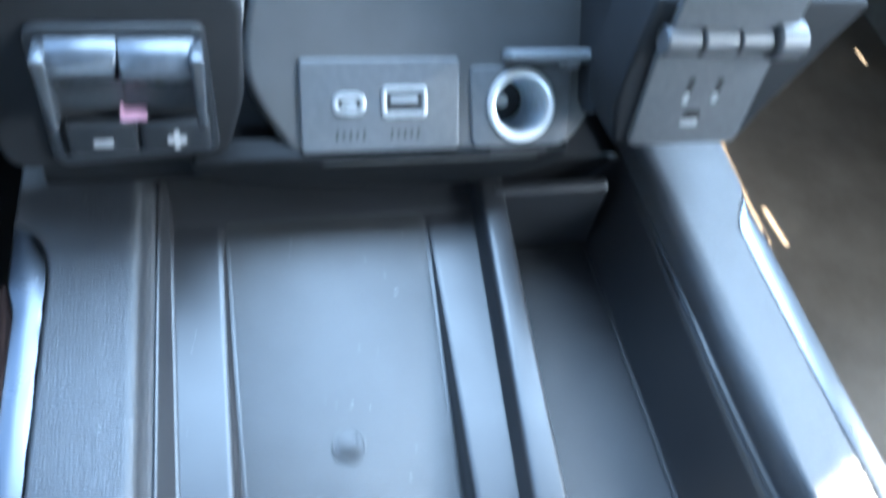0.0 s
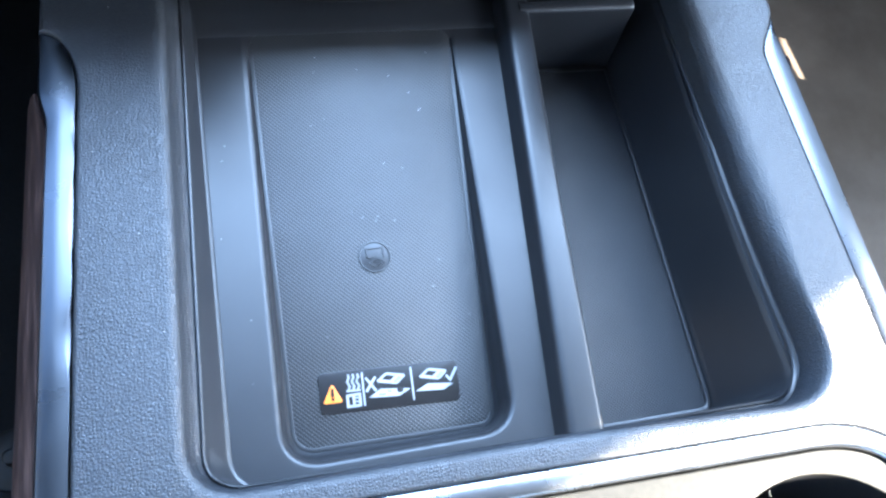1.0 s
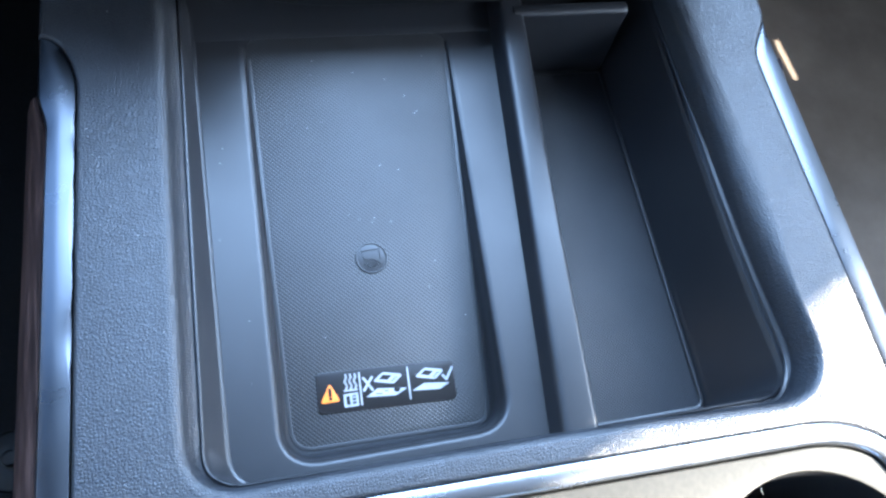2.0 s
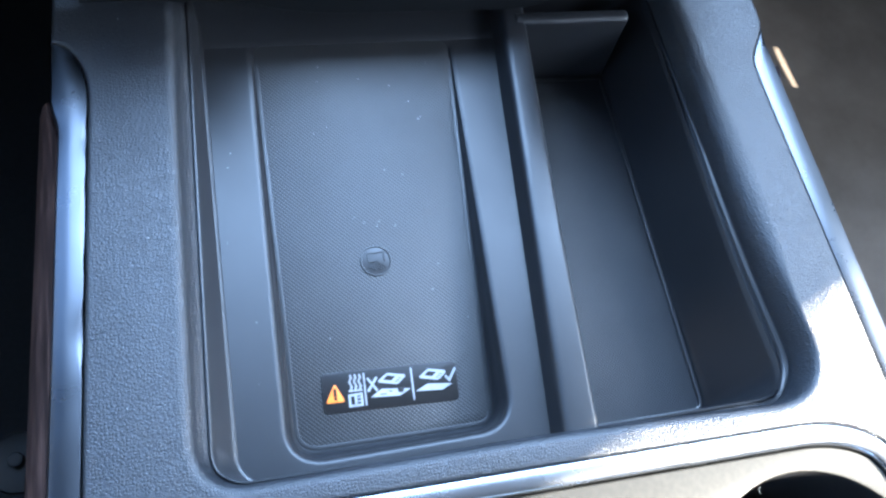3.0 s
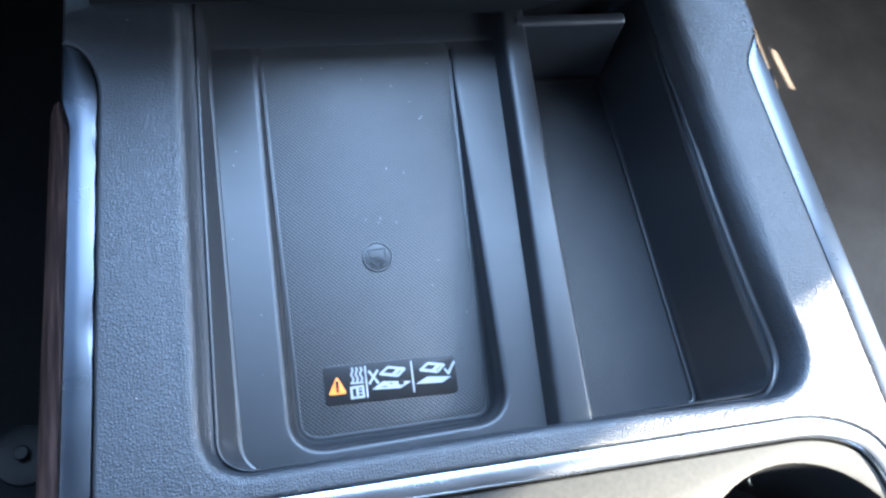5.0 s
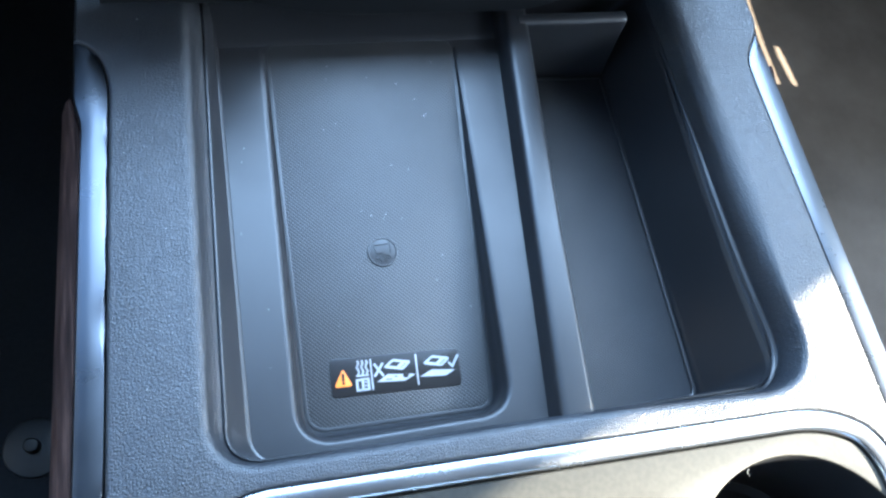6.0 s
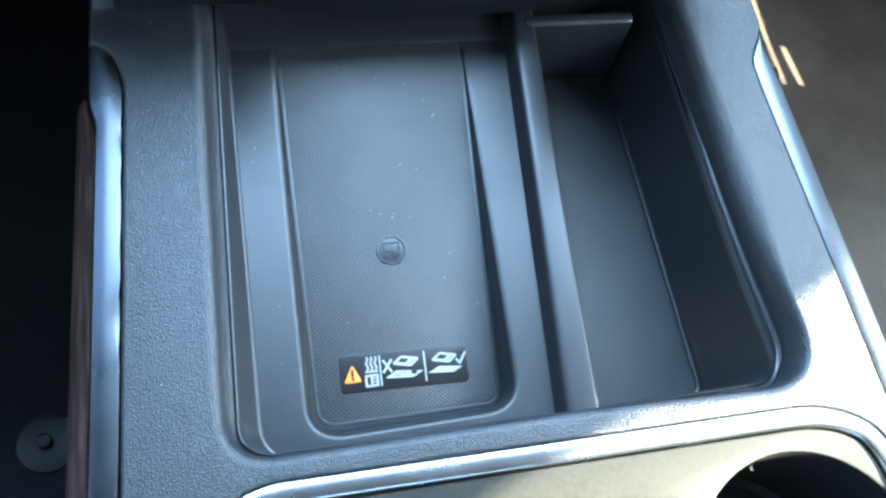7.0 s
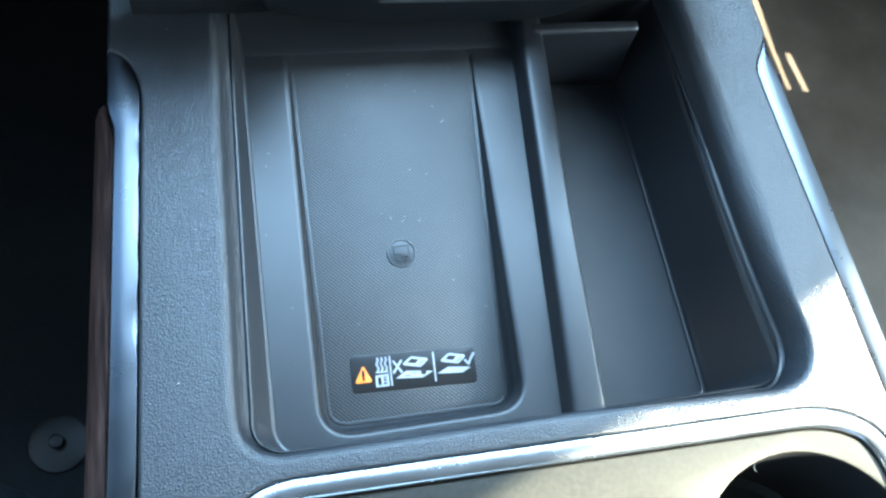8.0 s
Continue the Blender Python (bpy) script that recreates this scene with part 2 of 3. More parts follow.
def fill(bm, outer, holes, plane=FLAT, h=0.0, height=None):
    """A flat sheet with holes; returns its rings of vertices."""
    rings, edges = [], []
    for loop in [outer] + holes:
        vs = [bm.verts.new(plane.at(p, height(p) if height else h)) for p in loop]
        edges += [bm.edges.new((vs[i - 1], vs[i])) for i in range(len(vs))]
        rings.append(vs)
    bmesh.ops.triangle_fill(bm, edges=edges, use_beauty=True, normal=plane.n)
    return rings


def collar(bm, ring, loops):
    """Carries a sheet's ring on through further loops of points."""
    last = ring
    for loop in loops:
        vs = [bm.verts.new(p) for p in loop]
        for i in range(len(vs)):
            bm.faces.new((last[i - 1], last[i], vs[i], vs[i - 1]))
        last = vs
    return last


def rod(bm, a, b, r, n=20, bevel=0.15):
    """A round bar from a to b with softened ends."""
    a, b = Vector(a), Vector(b)
    q = (b - a).to_track_quat("Z", "Y").to_matrix()
    length = (b - a).length
    loops = []
    for d, s in ((0, 1 - bevel), (bevel * r, 1), (length - bevel * r, 1), (length, 1 - bevel)):
        loops.append([a + q @ Vector((r * s * math.cos(2 * math.pi * k / n), r * s * math.sin(2 * math.pi * k / n), d)) for k in range(n)])
    loft(bm, loops, True, True)


def bar2d(bm, a, b, w, plane, h0, h1):
    """A flat stroke from a to b, w wide, on a plane."""
    a, b = Vector(a), Vector(b)
    d = (b - a).normalized() * w / 2
    s = Vector((-d.y, d.x))
    loft(bm, [[plane.at(p, h) for p in (a - d + s, a - d - s, b + d - s, b + d + s)] for h in (h0, h1)], True, True)


def solid_sheet(name, outline, holes, material, thick, plane):
    """A wall with real openings, as one object of the setting."""
    bm = bmesh.new()
    fill(bm, outline, holes, plane)
    got = bmesh.ops.extrude_face_region(bm, geom=bm.faces[:])
    for v in got["geom"]:
        if isinstance(v, bmesh.types.BMVert):
            v.co += plane.n * thick
    bmesh.ops.recalc_face_normals(bm, faces=bm.faces[:])
    for v in bm.verts:
        v.co = world_point(v.co)
    me = bpy.data.meshes.new(name)
    bm.to_mesh(me)
    bm.free()
    me.materials.append(material)
    return tagged(new(name, me), kind="structure")


# ---- the unseen cabin that closes the place, its openings sized to shape the light ----
FLOOR = -405
XL, XR, YF, YB, ROOF = -860, 960, 820, -1700, 1020
ROOF_EDGE = 330
floor_ = solid_sheet("floor", [Vector(p) for p in ((XL, YB), (XR, YB), (XR, YF), (XL, YF))], [], CARPET, -20, Plane((0, 0, FLOOR)))
tagged(floor_, "warm grey carpet on the cabin floor", "floor")
ceiling_ = solid_sheet("ceiling", [Vector(p) for p in ((XL, YB), (XR, YB), (XR, ROOF_EDGE), (XL, ROOF_EDGE))], [], HEADLINER, 30, Plane((0, 0, ROOF)))
tagged(ceiling_, "cloth roof lining of the cabin, darkened to dim light from overhead", "ceiling")
wall = solid_sheet("wall_front", [Vector(p) for p in ((XL, FLOOR), (XR, FLOOR), (XR, 350), (XL, 350))], [], SHELL, 30, Plane((0, YF, 0), (1, 0, 0), (0, 0, 1)))
tagged(wall, "dark trimmed front bulkhead of the cabin", "wall")
# the rear opening is kept small to dim light from behind
wall = solid_sheet("wall_rear", [Vector(p) for p in ((XL, FLOOR), (XR, FLOOR), (XR, ROOF), (XL, ROOF))],
                   [rect(XL + 480, XR - 480, 560, 760, 60)], SHELL, 30, Plane((0, YB, 0), (1, 0, 0), (0, 0, 1)))
tagged(wall, "dark trimmed rear cabin wall with a window opening", "wall")


def sun_foot(p, x):
    """Where the sun's way to the point p crosses the side wall at x, as (y, z)."""
    k = (x - p[0]) / SUN_TO.x
    return Vector((p[1] + k * SUN_TO.y, p[2] + k * SUN_TO.z))


# unseen window edge, set so that sun reaches the console's rear right corner
E1, E2 = sun_foot((235, -41, 0), XR), sun_foot((82, -104, 0), XR)
ED = E2 - E1
edge_low, edge_high = E1 - ED * ((E1.y - 330) / ED.y), E1 + ED * ((900 - E1.y) / ED.y)
side = Plane((XR, 0, 0), (0, 1, 0), (0, 0, 1))
window_hole = [edge_high, Vector((-760, 900)), Vector((-760, 330)), edge_low]
# added gaps in the unseen wall, placed to throw sun spots on the carpet
sun_slit = [sun_foot(p, XR) for p in ((571, 505, FLOOR), (579, 312, FLOOR), (595, 310, FLOOR), (597, 505, FLOOR))]
sun_gap = [sun_foot(p, XR) for p in ((593, 369, FLOOR), (601, 309, FLOOR), (619, 305, FLOOR), (613, 365, FLOOR))]
sun_fleck = [sun_foot(p, XR) for p in ((886, 642, FLOOR), (888, 610, FLOOR), (904, 607, FLOOR), (902, 639, FLOOR))]
wall = solid_sheet("wall_right", [Vector(p) for p in ((YB, FLOOR), (YF, FLOOR), (YF, 350), (ROOF_EDGE, ROOF), (YB, ROOF))],
                   [window_hole, sun_slit, sun_gap, sun_fleck], SHELL, 12, side)
tagged(wall, "dark passenger side trim with a window opening and added slits that cast sun spots", "wall")
# the driver's opening is kept small to cut light from that side
wall = solid_sheet("wall_left", [Vector(p) for p in ((YB, FLOOR), (YF, FLOOR), (YF, 350), (ROOF_EDGE, ROOF), (YB, ROOF))],
                   [[Vector(p) for p in ((-40, 880), (-420, 880), (-420, 640), (60, 640))]], SHELL, -12, Plane((XL, 0, 0), (0, 1, 0), (0, 0, 1)))
tagged(wall, "dark driver side trim with a window opening", "wall")

# ---- centre console ----
console = thing("center_console", (54, -60, FLOOR), "black grained centre console with chrome edges and wood trim", "console")
OPEN = polyr([(-81.0, 192, 2), (-90.6, -97.6, 20), (60, -96.8, 40), (199.5, -101.8, 30), (191.5, -20, 60), (181.5, 192, 2)], 9)
BEZEL = polyr([(-101, -420, 20), (226, -420, 20), (226, -205, 40), (230.5, -138, 30), (203, -112.9, 26), (-103, -108.2, 34)], 9)


def left_edge(y):
    return -122.9 - (71 - y) * 0.05


def smooth(t):
    t = max(0.0, min(1.0, t))
    return t * t * (3 - 2 * t)


def right_edge(y):
    """The soft rim's outer edge: it steps in where the chrome begins."""
    return 239.0 - 14.4 * smooth((113 - y) / 32) + 0.04 * max(0.0, 70 - y)


def right_share(x):
    s = max(0.0, min(1.0, (x - 166) / 28))
    return s * s * (3 - 2 * s)


def near_share(p):
    """0 along the plain side, 1 along the rear edge; it changes round the corner between them."""
    return smooth((p[0] - p[1] + 27.5) / 75)


def open_loops(rows):
    """Loops round the opening; each row gives offset and height for the plain side, the bin's outer side and the rear edge."""
    loops = []
    for row in rows:
        rings = [off(OPEN, d) for d, _ in row]
        tight = off(OPEN, row[1][0] * 0.35 if row[1][0] > 0 else row[1][0])
        loop = []
        for i, p in enumerate(OPEN):
            n = near_share(p) if p[1] < 0 else 0.0
            s = right_share(p[0])
            n *= 1 - s
            k = smooth((10 - p[1]) / 70)
            wide = rings[1][i].lerp(tight[i], k)
            if row[1][0] < 0:
                wide = p.lerp(wide, 0.74 - 0.62 * smooth((p[1] + 20) / 154))
            q = rings[0][i] * (1 - n - s) + wide * s + rings[2][i] * n
            loop.append(FLAT.at(q, row[0][1] * (1 - n - s) + row[1][1] * s + row[2][1] * n))
        loops.append(loop)
    return loops


RIM_ROWS = [((5.2, 0), (12.5, 0), (5.6, 0)), ((3.8, -0.08), (11, -0.08), (4.6, -0.15)), ((2.4, -0.4), (8, -0.5), (3.4, -0.6)), ((1.2, -1.0), (4.5, -1.9), (2.2, -1.4)),
            ((0.1, -1.9), (1.4, -4.0), (1.2, -2.6)), ((-1.0, -3.8), (-1.5, -7.4), (0.5, -4.4)), ((-2.8, -8.0), (-4.0, -12.4), (0.2, -8.4)), ((-7.2, -10.5), (-5.0, -15.5), (0.4, -12))]


def wrap(y):
    """How far the strip's nose still folds over the side, 1 at its tip."""
    t = max(0.0, min(1.0, (y - 66) / 18))
    return t * t * (3 - 2 * t)


def nose(y):
    """The strip's share of its full width: it ends in a rounded nose at y = 112."""
    d = max(0.0, min(1.0, (112 - y) / 31))
    return max(0.02, math.sqrt(1 - (1 - d) ** 2))


def console_rim():
    bm = bmesh.new()
    ys = [200 - 8 * k for k in range(11)] + [114 - 1.5 * k for k in range(24)] + [72 - 8 * k for k in range(6)] + [24 - 22 * k for k in range(1, 22)]
    outer = []
    for y in ys:
        bite = nose(y) if y < 112 else 0.0
        outer.append(Vector((left_edge(y) - (12.6 + 3.8 * wrap(y)) * (1 - bite), y)))
    for y in reversed(ys):
        outer.append(Vector((right_edge(y), y)))
    loops = open_loops(RIM_ROWS)
    rings = fill(bm, off(outer, -2.2), [[p.xy for p in loops[0]], off(BEZEL, 1.5)])
    collar(bm, rings[0], [[FLAT.at(p, h) for p in off(outer, d)] for d, h in ((-1.7, -0.04), (-0.9, -0.28), (-0.3, -0.9), (0, -2.0), (0, -14))])
    collar(bm, rings[1], loops[1:])
    collar(bm, rings[2], [[FLAT.at(p, h) for p in off(BEZEL, d)] for d, h in ((0.9, -0.04), (0.4, -0.3), (0.1, -0.8), (0, -1.4), (0, -8))])
    return part("rim", bm, LEATHER, console, "black leather-grained soft rim")


console_rim()
HOLE = polyr([(-47.0, 121, 7), (-52.6, -90.4, 15), (46.6, -89.6, 15), (57.4, 121, 7)], 8)
PADLINE = polyr([(-45.4, 119, 6), (-47.4, -83.4, 9), (42.8, -84.2, 7), (56.2, 118, 6)], 8)
BINLOW = polyr([(95, 117.6, 1.5), (77, -94, 4), (167.2, -94, 8), (165.2, 117.6, 1.5)], 8)
BIN_NEAR = -96.4


def pad_z(p):
    return -19.4 - 0.0905 * (118 - p[1])


FLOORLINE = polyr([(-69.0, 192, 2), (-73.4, -96.0, 13), (60, -98.6, 40), (193, -100.8, 22), (184.1, -20, 60), (183.0, 192, 2)], 9)


def bin_line(z, back, grow=0.0):
    """The bin's inner outline at the height z: its outer wall leans, and its far wall lies at back."""
    f = (z + 59) / 42
    lean = 16.2 * f
    return off(polyr([(96.5 + 5.2 * (back - 115) / 75, back, 1.5), (80, BIN_NEAR, 4), (168.4 + 21.6 * f, BIN_NEAR, 9 + 9 * max(0.0, f)),
                      (166.2 + lean, -20, 60), (165.0 + lean, back, 1.5 + 5 * max(0.0, f))], 8), grow)


BINTOP = bin_line(-17, 152)


def tray():
    bm = bmesh.new()
    floor_line = FLOORLINE
    rings = fill(bm, floor_line, [off(HOLE, 3.2), off(BINTOP, 1.5)], FLAT, -18)
    lip = open_loops([((-8.6, -10.4), (-8.9, -16.8), (-0.4, -9.4))])[0]
    loops = [[FLAT.at(p, h) for p in off(FLOORLINE, d)] for d, h in ((0.15, -17.75), (0.6, -17.45), (1.1, -17.22), (1.6, -17.1))]
    for f in (0.12, 0.35, 0.8, 1.0):
        loops.append([FLAT.at(a.lerp(b.xy, f), -16.9 + (b.z + 16.9) * f) for a, b in zip(off(FLOORLINE, 1.7), lip)])
    loops += open_loops([((-8.3, -9.8), (-8.5, -15.9), (-0.3, -9.2)), ((-7.8, -9.35), (-7.7, -15.4), (-0.2, -9.1)), ((-7.1, -9.2), (-6.8, -15.25), (0.0, -8.8)),
                         ((-6.6, -9.5), (-6.2, -15.2), (0.1, -8.7)), ((-6.1, -10.8), (-6.0, -15.0), (0.2, -8.6)), ((-5.4, -14), (-5.4, -14.6), (0.4, -8.4))])
    collar(bm, rings[0], loops)
    loops = [[FLAT.at(p, max(h, pad_z(p) + 1.3)) for p in off(HOLE, d)] for d, h in ((2.5, -18.03), (1.8, -18.2), (1.1, -18.6), (0.5, -19.2), (0.15, -20.0))]
    for f in (0.15, 0.35, 0.6, 0.82):
        loops.append([FLAT.at(a.lerp(b, f), max(-20.9, pad_z(b) + 1.3) + min(0.0, pad_z(b) + 1.3 + 20.9) * (1 - (1 - f) ** 2.2)) for a, b in zip(HOLE, off(PADLINE, 0.6))])
    loops.append([FLAT.at(p, pad_z(p) + 1.2) for p in off(PADLINE, 0.6)])
    loops.append([FLAT.at(p, pad_z(p) + 0.4) for p in off(PADLINE, -1.0)])
    collar(bm, rings[1], loops)
    loops = [[FLAT.at(p, h) for p in off(BINTOP, d)] for d, h in ((0.9, -17.0), (0.1, -16.9), (-0.5, -17.9))]
    for z in (-18.8, -20, -26, -32, -40, -48, -54, -58.6):
        loops.append([FLAT.at(p, z) for p in bin_line(z, 151.5, -0.5)])
    loops.append([FLAT.at(p, -61) for p in bin_line(-60, 151, -2.0)])
    last = collar(bm, rings[2], loops)
    bm.faces.new(last)
    return part("tray", bm, TRAY, console, "satin black moulded storage tray")


tray()


def scoop():
    """The tray's floor curves up beyond the pad, under the dashboard."""
    bm = bmesh.new()
    prof = [(118.2, -18.9), (118.5, -17.95), (119.0, -17.7), (124, -17.6), (130, -17.5)]
    for k in range(1, 13):
        a = radians(6 * k)
        prof.append((130 + 24 * math.sin(a), -17.5 + 24 * (1 - math.cos(a))))
    prof.append((154, -19))
    loft(bm, [[Vector((x, y, z)) for y, z in prof] for x in (-73, -40, 0, 40, 86)], True, True)
    return part("tray_scoop", bm, TRAY, console)


scoop()


def back_lip():
    """The wall that closes the bin's far end, with a rounded top and a rounded free end."""
    bm = bmesh.new()
    prof = ((117.6, -60.5), (117.9, -57.5), (118.7, -40), (119.9, -20), (120.0, -9.8), (120.3, -8.6), (121.1, -7.8), (122.4, -7.4), (126.0, -7.5), (127.2, -8.4), (127.8, -10), (128, -60.5))
    rows = [[Vector((x, y, z)) for y, z in prof] for x in (95, 120, 145, 158)]
    for k in range(7):
        a = math.pi / 2 * k / 6
        rows.append([Vector((161.9 - 0.062 * (z + 8) - 2.0 * (1 - math.sin(a)), y + (2.0 * (1 - math.cos(a)) if y < 123 else 0.0), z - 1.2 * (1 - math.cos(a)) * (z > -12))) for y, z in prof])
    loft(bm, rows, True, True)
    return part("back_wall", bm, TRAY, console, "satin black wall at the bin's far end")


back_lip()


def divider():
    """Steep rounded left shoulder, flat top and a crisp right edge."""
    bm = bmesh.new()
    rows = []
    for k in range(13):
        f = k / 12
        y = 190 - 291 * f
        tl, tr = 92.2 - 26.2 * f, 105.6 - 24.4 * f + 4.4 * max(0.0, f - 0.62)
        rows.append([Vector((x, y, z)) for x, z in ((tl - 3.4, -19), (tl - 1.8, -15.5), (tl - 0.6, -11.8), (tl + 0.3, -9.8), (tl + 1.3, -8.7), (tl + 2.6, -8.2),
                                                     (tl + 4.2, -8.02), (tr - 2.4, -8.0), (tr - 1.6, -8.12), (tr - 0.8, -8.45), (tr - 0.2, -8.9), (tr + 0.3, -9.9), (tr + 1.1, -19))])
    loft(bm, rows, True, True)
    return part("divider", bm, TRAY, console, "satin black dividing rib")


divider()


def slanted_plate(outline, z_of, thick, r=0.7):
    bm = bmesh.new()
    loops = [[FLAT.at(p, z_of(p) - thick) for p in outline]]
    for k in range(4):
        a = math.pi / 2 * k / 3
        loops.append([FLAT.at(p, z_of(p) - r + r * math.sin(a)) for p in off(outline, -r * (1 - math.cos(a)))])
    loft(bm, loops, True, True)
    return bm


PADPLANE = Plane((0, 0, pad_z((0, 0)) + 1.35), (1, 0, 0), (0, 1, 0.0905))
pad = part("charging_pad", slanted_plate(off(PADLINE, 0.2), lambda p: pad_z(p) + 1.35, 2.5, 0.4), PAD, console, "studded black rubber phone charging pad")
plate_part("symbol_disc", circle(0, 0, 7.0), -0.2, 0.10, SYMBOL, pad, 0.05, PADPLANE)
frame_part("charging_symbol_ring", circle(0, 0, 7.7, 48), circle(0, 0, 6.9, 48), -0.1, 0.6, SYMBOL, pad, 0.2, PADPLANE)


def symbol():
    """A tilted phone outline over three charging waves, moulded into the pad."""
    bm = bmesh.new()
    for a, b in (((-4.0, 4.0), (4.2, 4.2)), ((4.2, 4.2), (4.2, 0.0)), ((-4.0, 4.0), (-3.4, -0.2)), ((-3.4, -0.2), (0.6, -0.2))):
        bar2d(bm, a, b, 0.6, PADPLANE, -0.1, 0.6)
    for r in (1.5, 2.8, 4.1):
        pts = [(0.4 + 1.05 * r * math.cos(radians(a)), -5.0 + 0.95 * r * math.sin(radians(a))) for a in range(35, 146, 22)]
        for a, b in zip(pts, pts[1:]):
            bar2d(bm, a, b, 0.95, PADPLANE, -0.1, 0.6)
    return part("charging_symbol", bm, SYMBOL, pad)


symbol()
BORDER = polyr([(-46.5, 108, 0.5), (-48.3, -84.3, 10), (43.7, -85.1, 8), (56.6, 108, 0.5), (54.8, 108, 0.5), (41.9, -83.2, 6), (-46.4, -82.4, 8), (-44.6, 108, 0.5)], 6)
plate_part("pad_border", BORDER, -0.8, 0.24, SYMBOL, pad, 0.22, PADPLANE)
mat_ = part("bin_mat", slanted_plate(off(BINLOW, -1.2), lambda p: -58.6, 2.4, 1.0), BINMAT, console, "fine-studded black rubber bin mat")
frame_part("mat_border", off(BINLOW, -1.0), off(BINLOW, -3.6), -59, -57.2, TRAY, mat_, 0.9)

# warning label on the pad
LX, LY, LW, LH = -34.2, -69.2, 63.6, 18.4
LABEL = Plane(PADPLANE.at((LX, LY), 0.15), (1, -0.036, -0.0033), (0.036, 1, 0.0905))
label = plate_part("warning_label", rect(0, LW, 0, LH, 2.2), -0.1, 0.35, FILM, pad, 0.15, LABEL, "black warning sticker with white pictograms")


def strokes(name, material, pieces, w=0.9):
    bm = bmesh.new()
    for a, b in pieces:
        bar2d(bm, a, b, w, LABEL, 0.3, 0.45)
    return part(name, bm, material, label)


def sheet_piece(name, material, outline, lift=0.0):
    bm = bmesh.new()
    pts = [Vector(p) for p in outline]
    loft(bm, [[LABEL.at(p, 0.3) for p in pts], [LABEL.at(p, 0.45 + lift) for p in pts]], True, True)
    return part(name, bm, material, label)


plate_part("warning_triangle", polyr([(1.2, 4.6, 1.4), (10.2, 4.8, 1.4), (5.9, 13.4, 1.4)], 4), 0.3, 0.45, ORANGE, label, 0.05, LABEL)
strokes("exclamation_mark", FILM, [((5.8, 10.4), (5.8, 8.0))], 1.3).location.z += 0.0002
strokes("exclamation_dot", FILM, [((5.8, 6.5), (5.8, 6.3))], 1.2).location.z += 0.0002
for i in range(3):
    xs = 13.2 + 2.1 * i
    strokes("heat_wave", WHITE, [((xs + 0.45 * math.sin(k * 1.5), 10.2 + k * 1.0), (xs + 0.45 * math.sin((k + 1) * 1.5), 10.2 + (k + 1) * 1.0)) for k in range(6)], 0.95)
strokes("heat_base", WHITE, [((12.4, 9.3), (18.0, 9.3))], 0.8)
strokes("booklet_outline", WHITE, [((12.2, 2.4), (12.2, 7.2)), ((12.2, 7.2), (17.8, 7.6)), ((17.8, 7.6), (17.8, 2.6)), ((17.8, 2.6), (12.2, 2.4)), ((15.0, 2.4), (15.0, 7.4))], 1.1)
strokes("booklet_text", WHITE, [((16.0, 6.0), (17.0, 6.0)), ((16.0, 4.4), (17.0, 4.4))], 0.6)
strokes("dividing_line", WHITE, [((19.6, 2.4), (19.6, 16.6))], 0.75)
strokes("dividing_line", WHITE, [((42.0, 2.6), (42.0, 16.8))], 0.75)
strokes("cross_mark", WHITE, [((21.2, 8.6), (25.2, 14.0)), ((25.0, 8.6), (21.4, 14.0))], 1.1)
strokes("tick_mark", WHITE, [((58.4, 11.4), (59.8, 9.6)), ((59.8, 9.6), (63.0, 14.6))], 1.1)
PHONE = ((26.0, 12.6), (26.4, 11.8), (34.6, 10.2), (35.6, 10.6), (39.0, 13.4), (38.6, 14.4), (31.0, 15.8), (29.8, 15.4))
for dx in (0.0, 19.6):
    sheet_piece("phone_pictogram", WHITE, [(x + dx, y) for x, y in PHONE])
    sheet_piece("phone_screen", FILM, [(28.2 + dx, 12.9), (32.2 + dx, 12.1), (34.4 + dx, 13.9), (30.6 + dx, 14.7)], 0.12)
    for k in range(3):
        strokes("phone_keys", INK, [((34.0 + dx + k * 0.9, 11.6 + k * 0.75), (35.0 + dx + k * 0.9, 11.4 + k * 0.75))], 0.35).location.z += 0.0001
sheet_piece("tray_pictogram", WHITE, [(21.8, 5.4), (35.6, 4.8), (41.0, 7.6), (27.4, 8.8)])
sheet_piece("tray_pictogram", WHITE, [(43.2, 6.0), (56.2, 5.4), (61.0, 7.9), (49.2, 8.9)])
plate_part("dropped_object", circle(36.2, 7.4, 1.5, 16, 0.8), 0.3, 0.55, FILM, label, 0.05, LABEL)
strokes("dropped_clip", FILM, [((26.6, 6.4), (29.2, 6.2)), ((30.6, 7.4), (32.0, 7.2))], 0.45).location.z += 0.0001


# chrome edges, wood and side panels
def edge_strip(name, material, sections, label):
    """A strip lofted along the console's length from rows of (x, y, z) sections."""
    bm = bmesh.new()
    loft(bm, sections, True, True)
    return part(name, bm, material, console, label)


def glint_dent(y):
    """The inner bevel's width: shallow dents, added to catch glints, widen it."""
    return 0.6 + 3.2 * math.exp(-(((y - 22) / 14) ** 2)) + 3.0 * math.exp(-(((y + 30) / 11) ** 2)) + 2.2 * math.exp(-(((y - 62) / 7) ** 2)) + 2.4 * math.exp(-(((y + 112) / 10) ** 2))


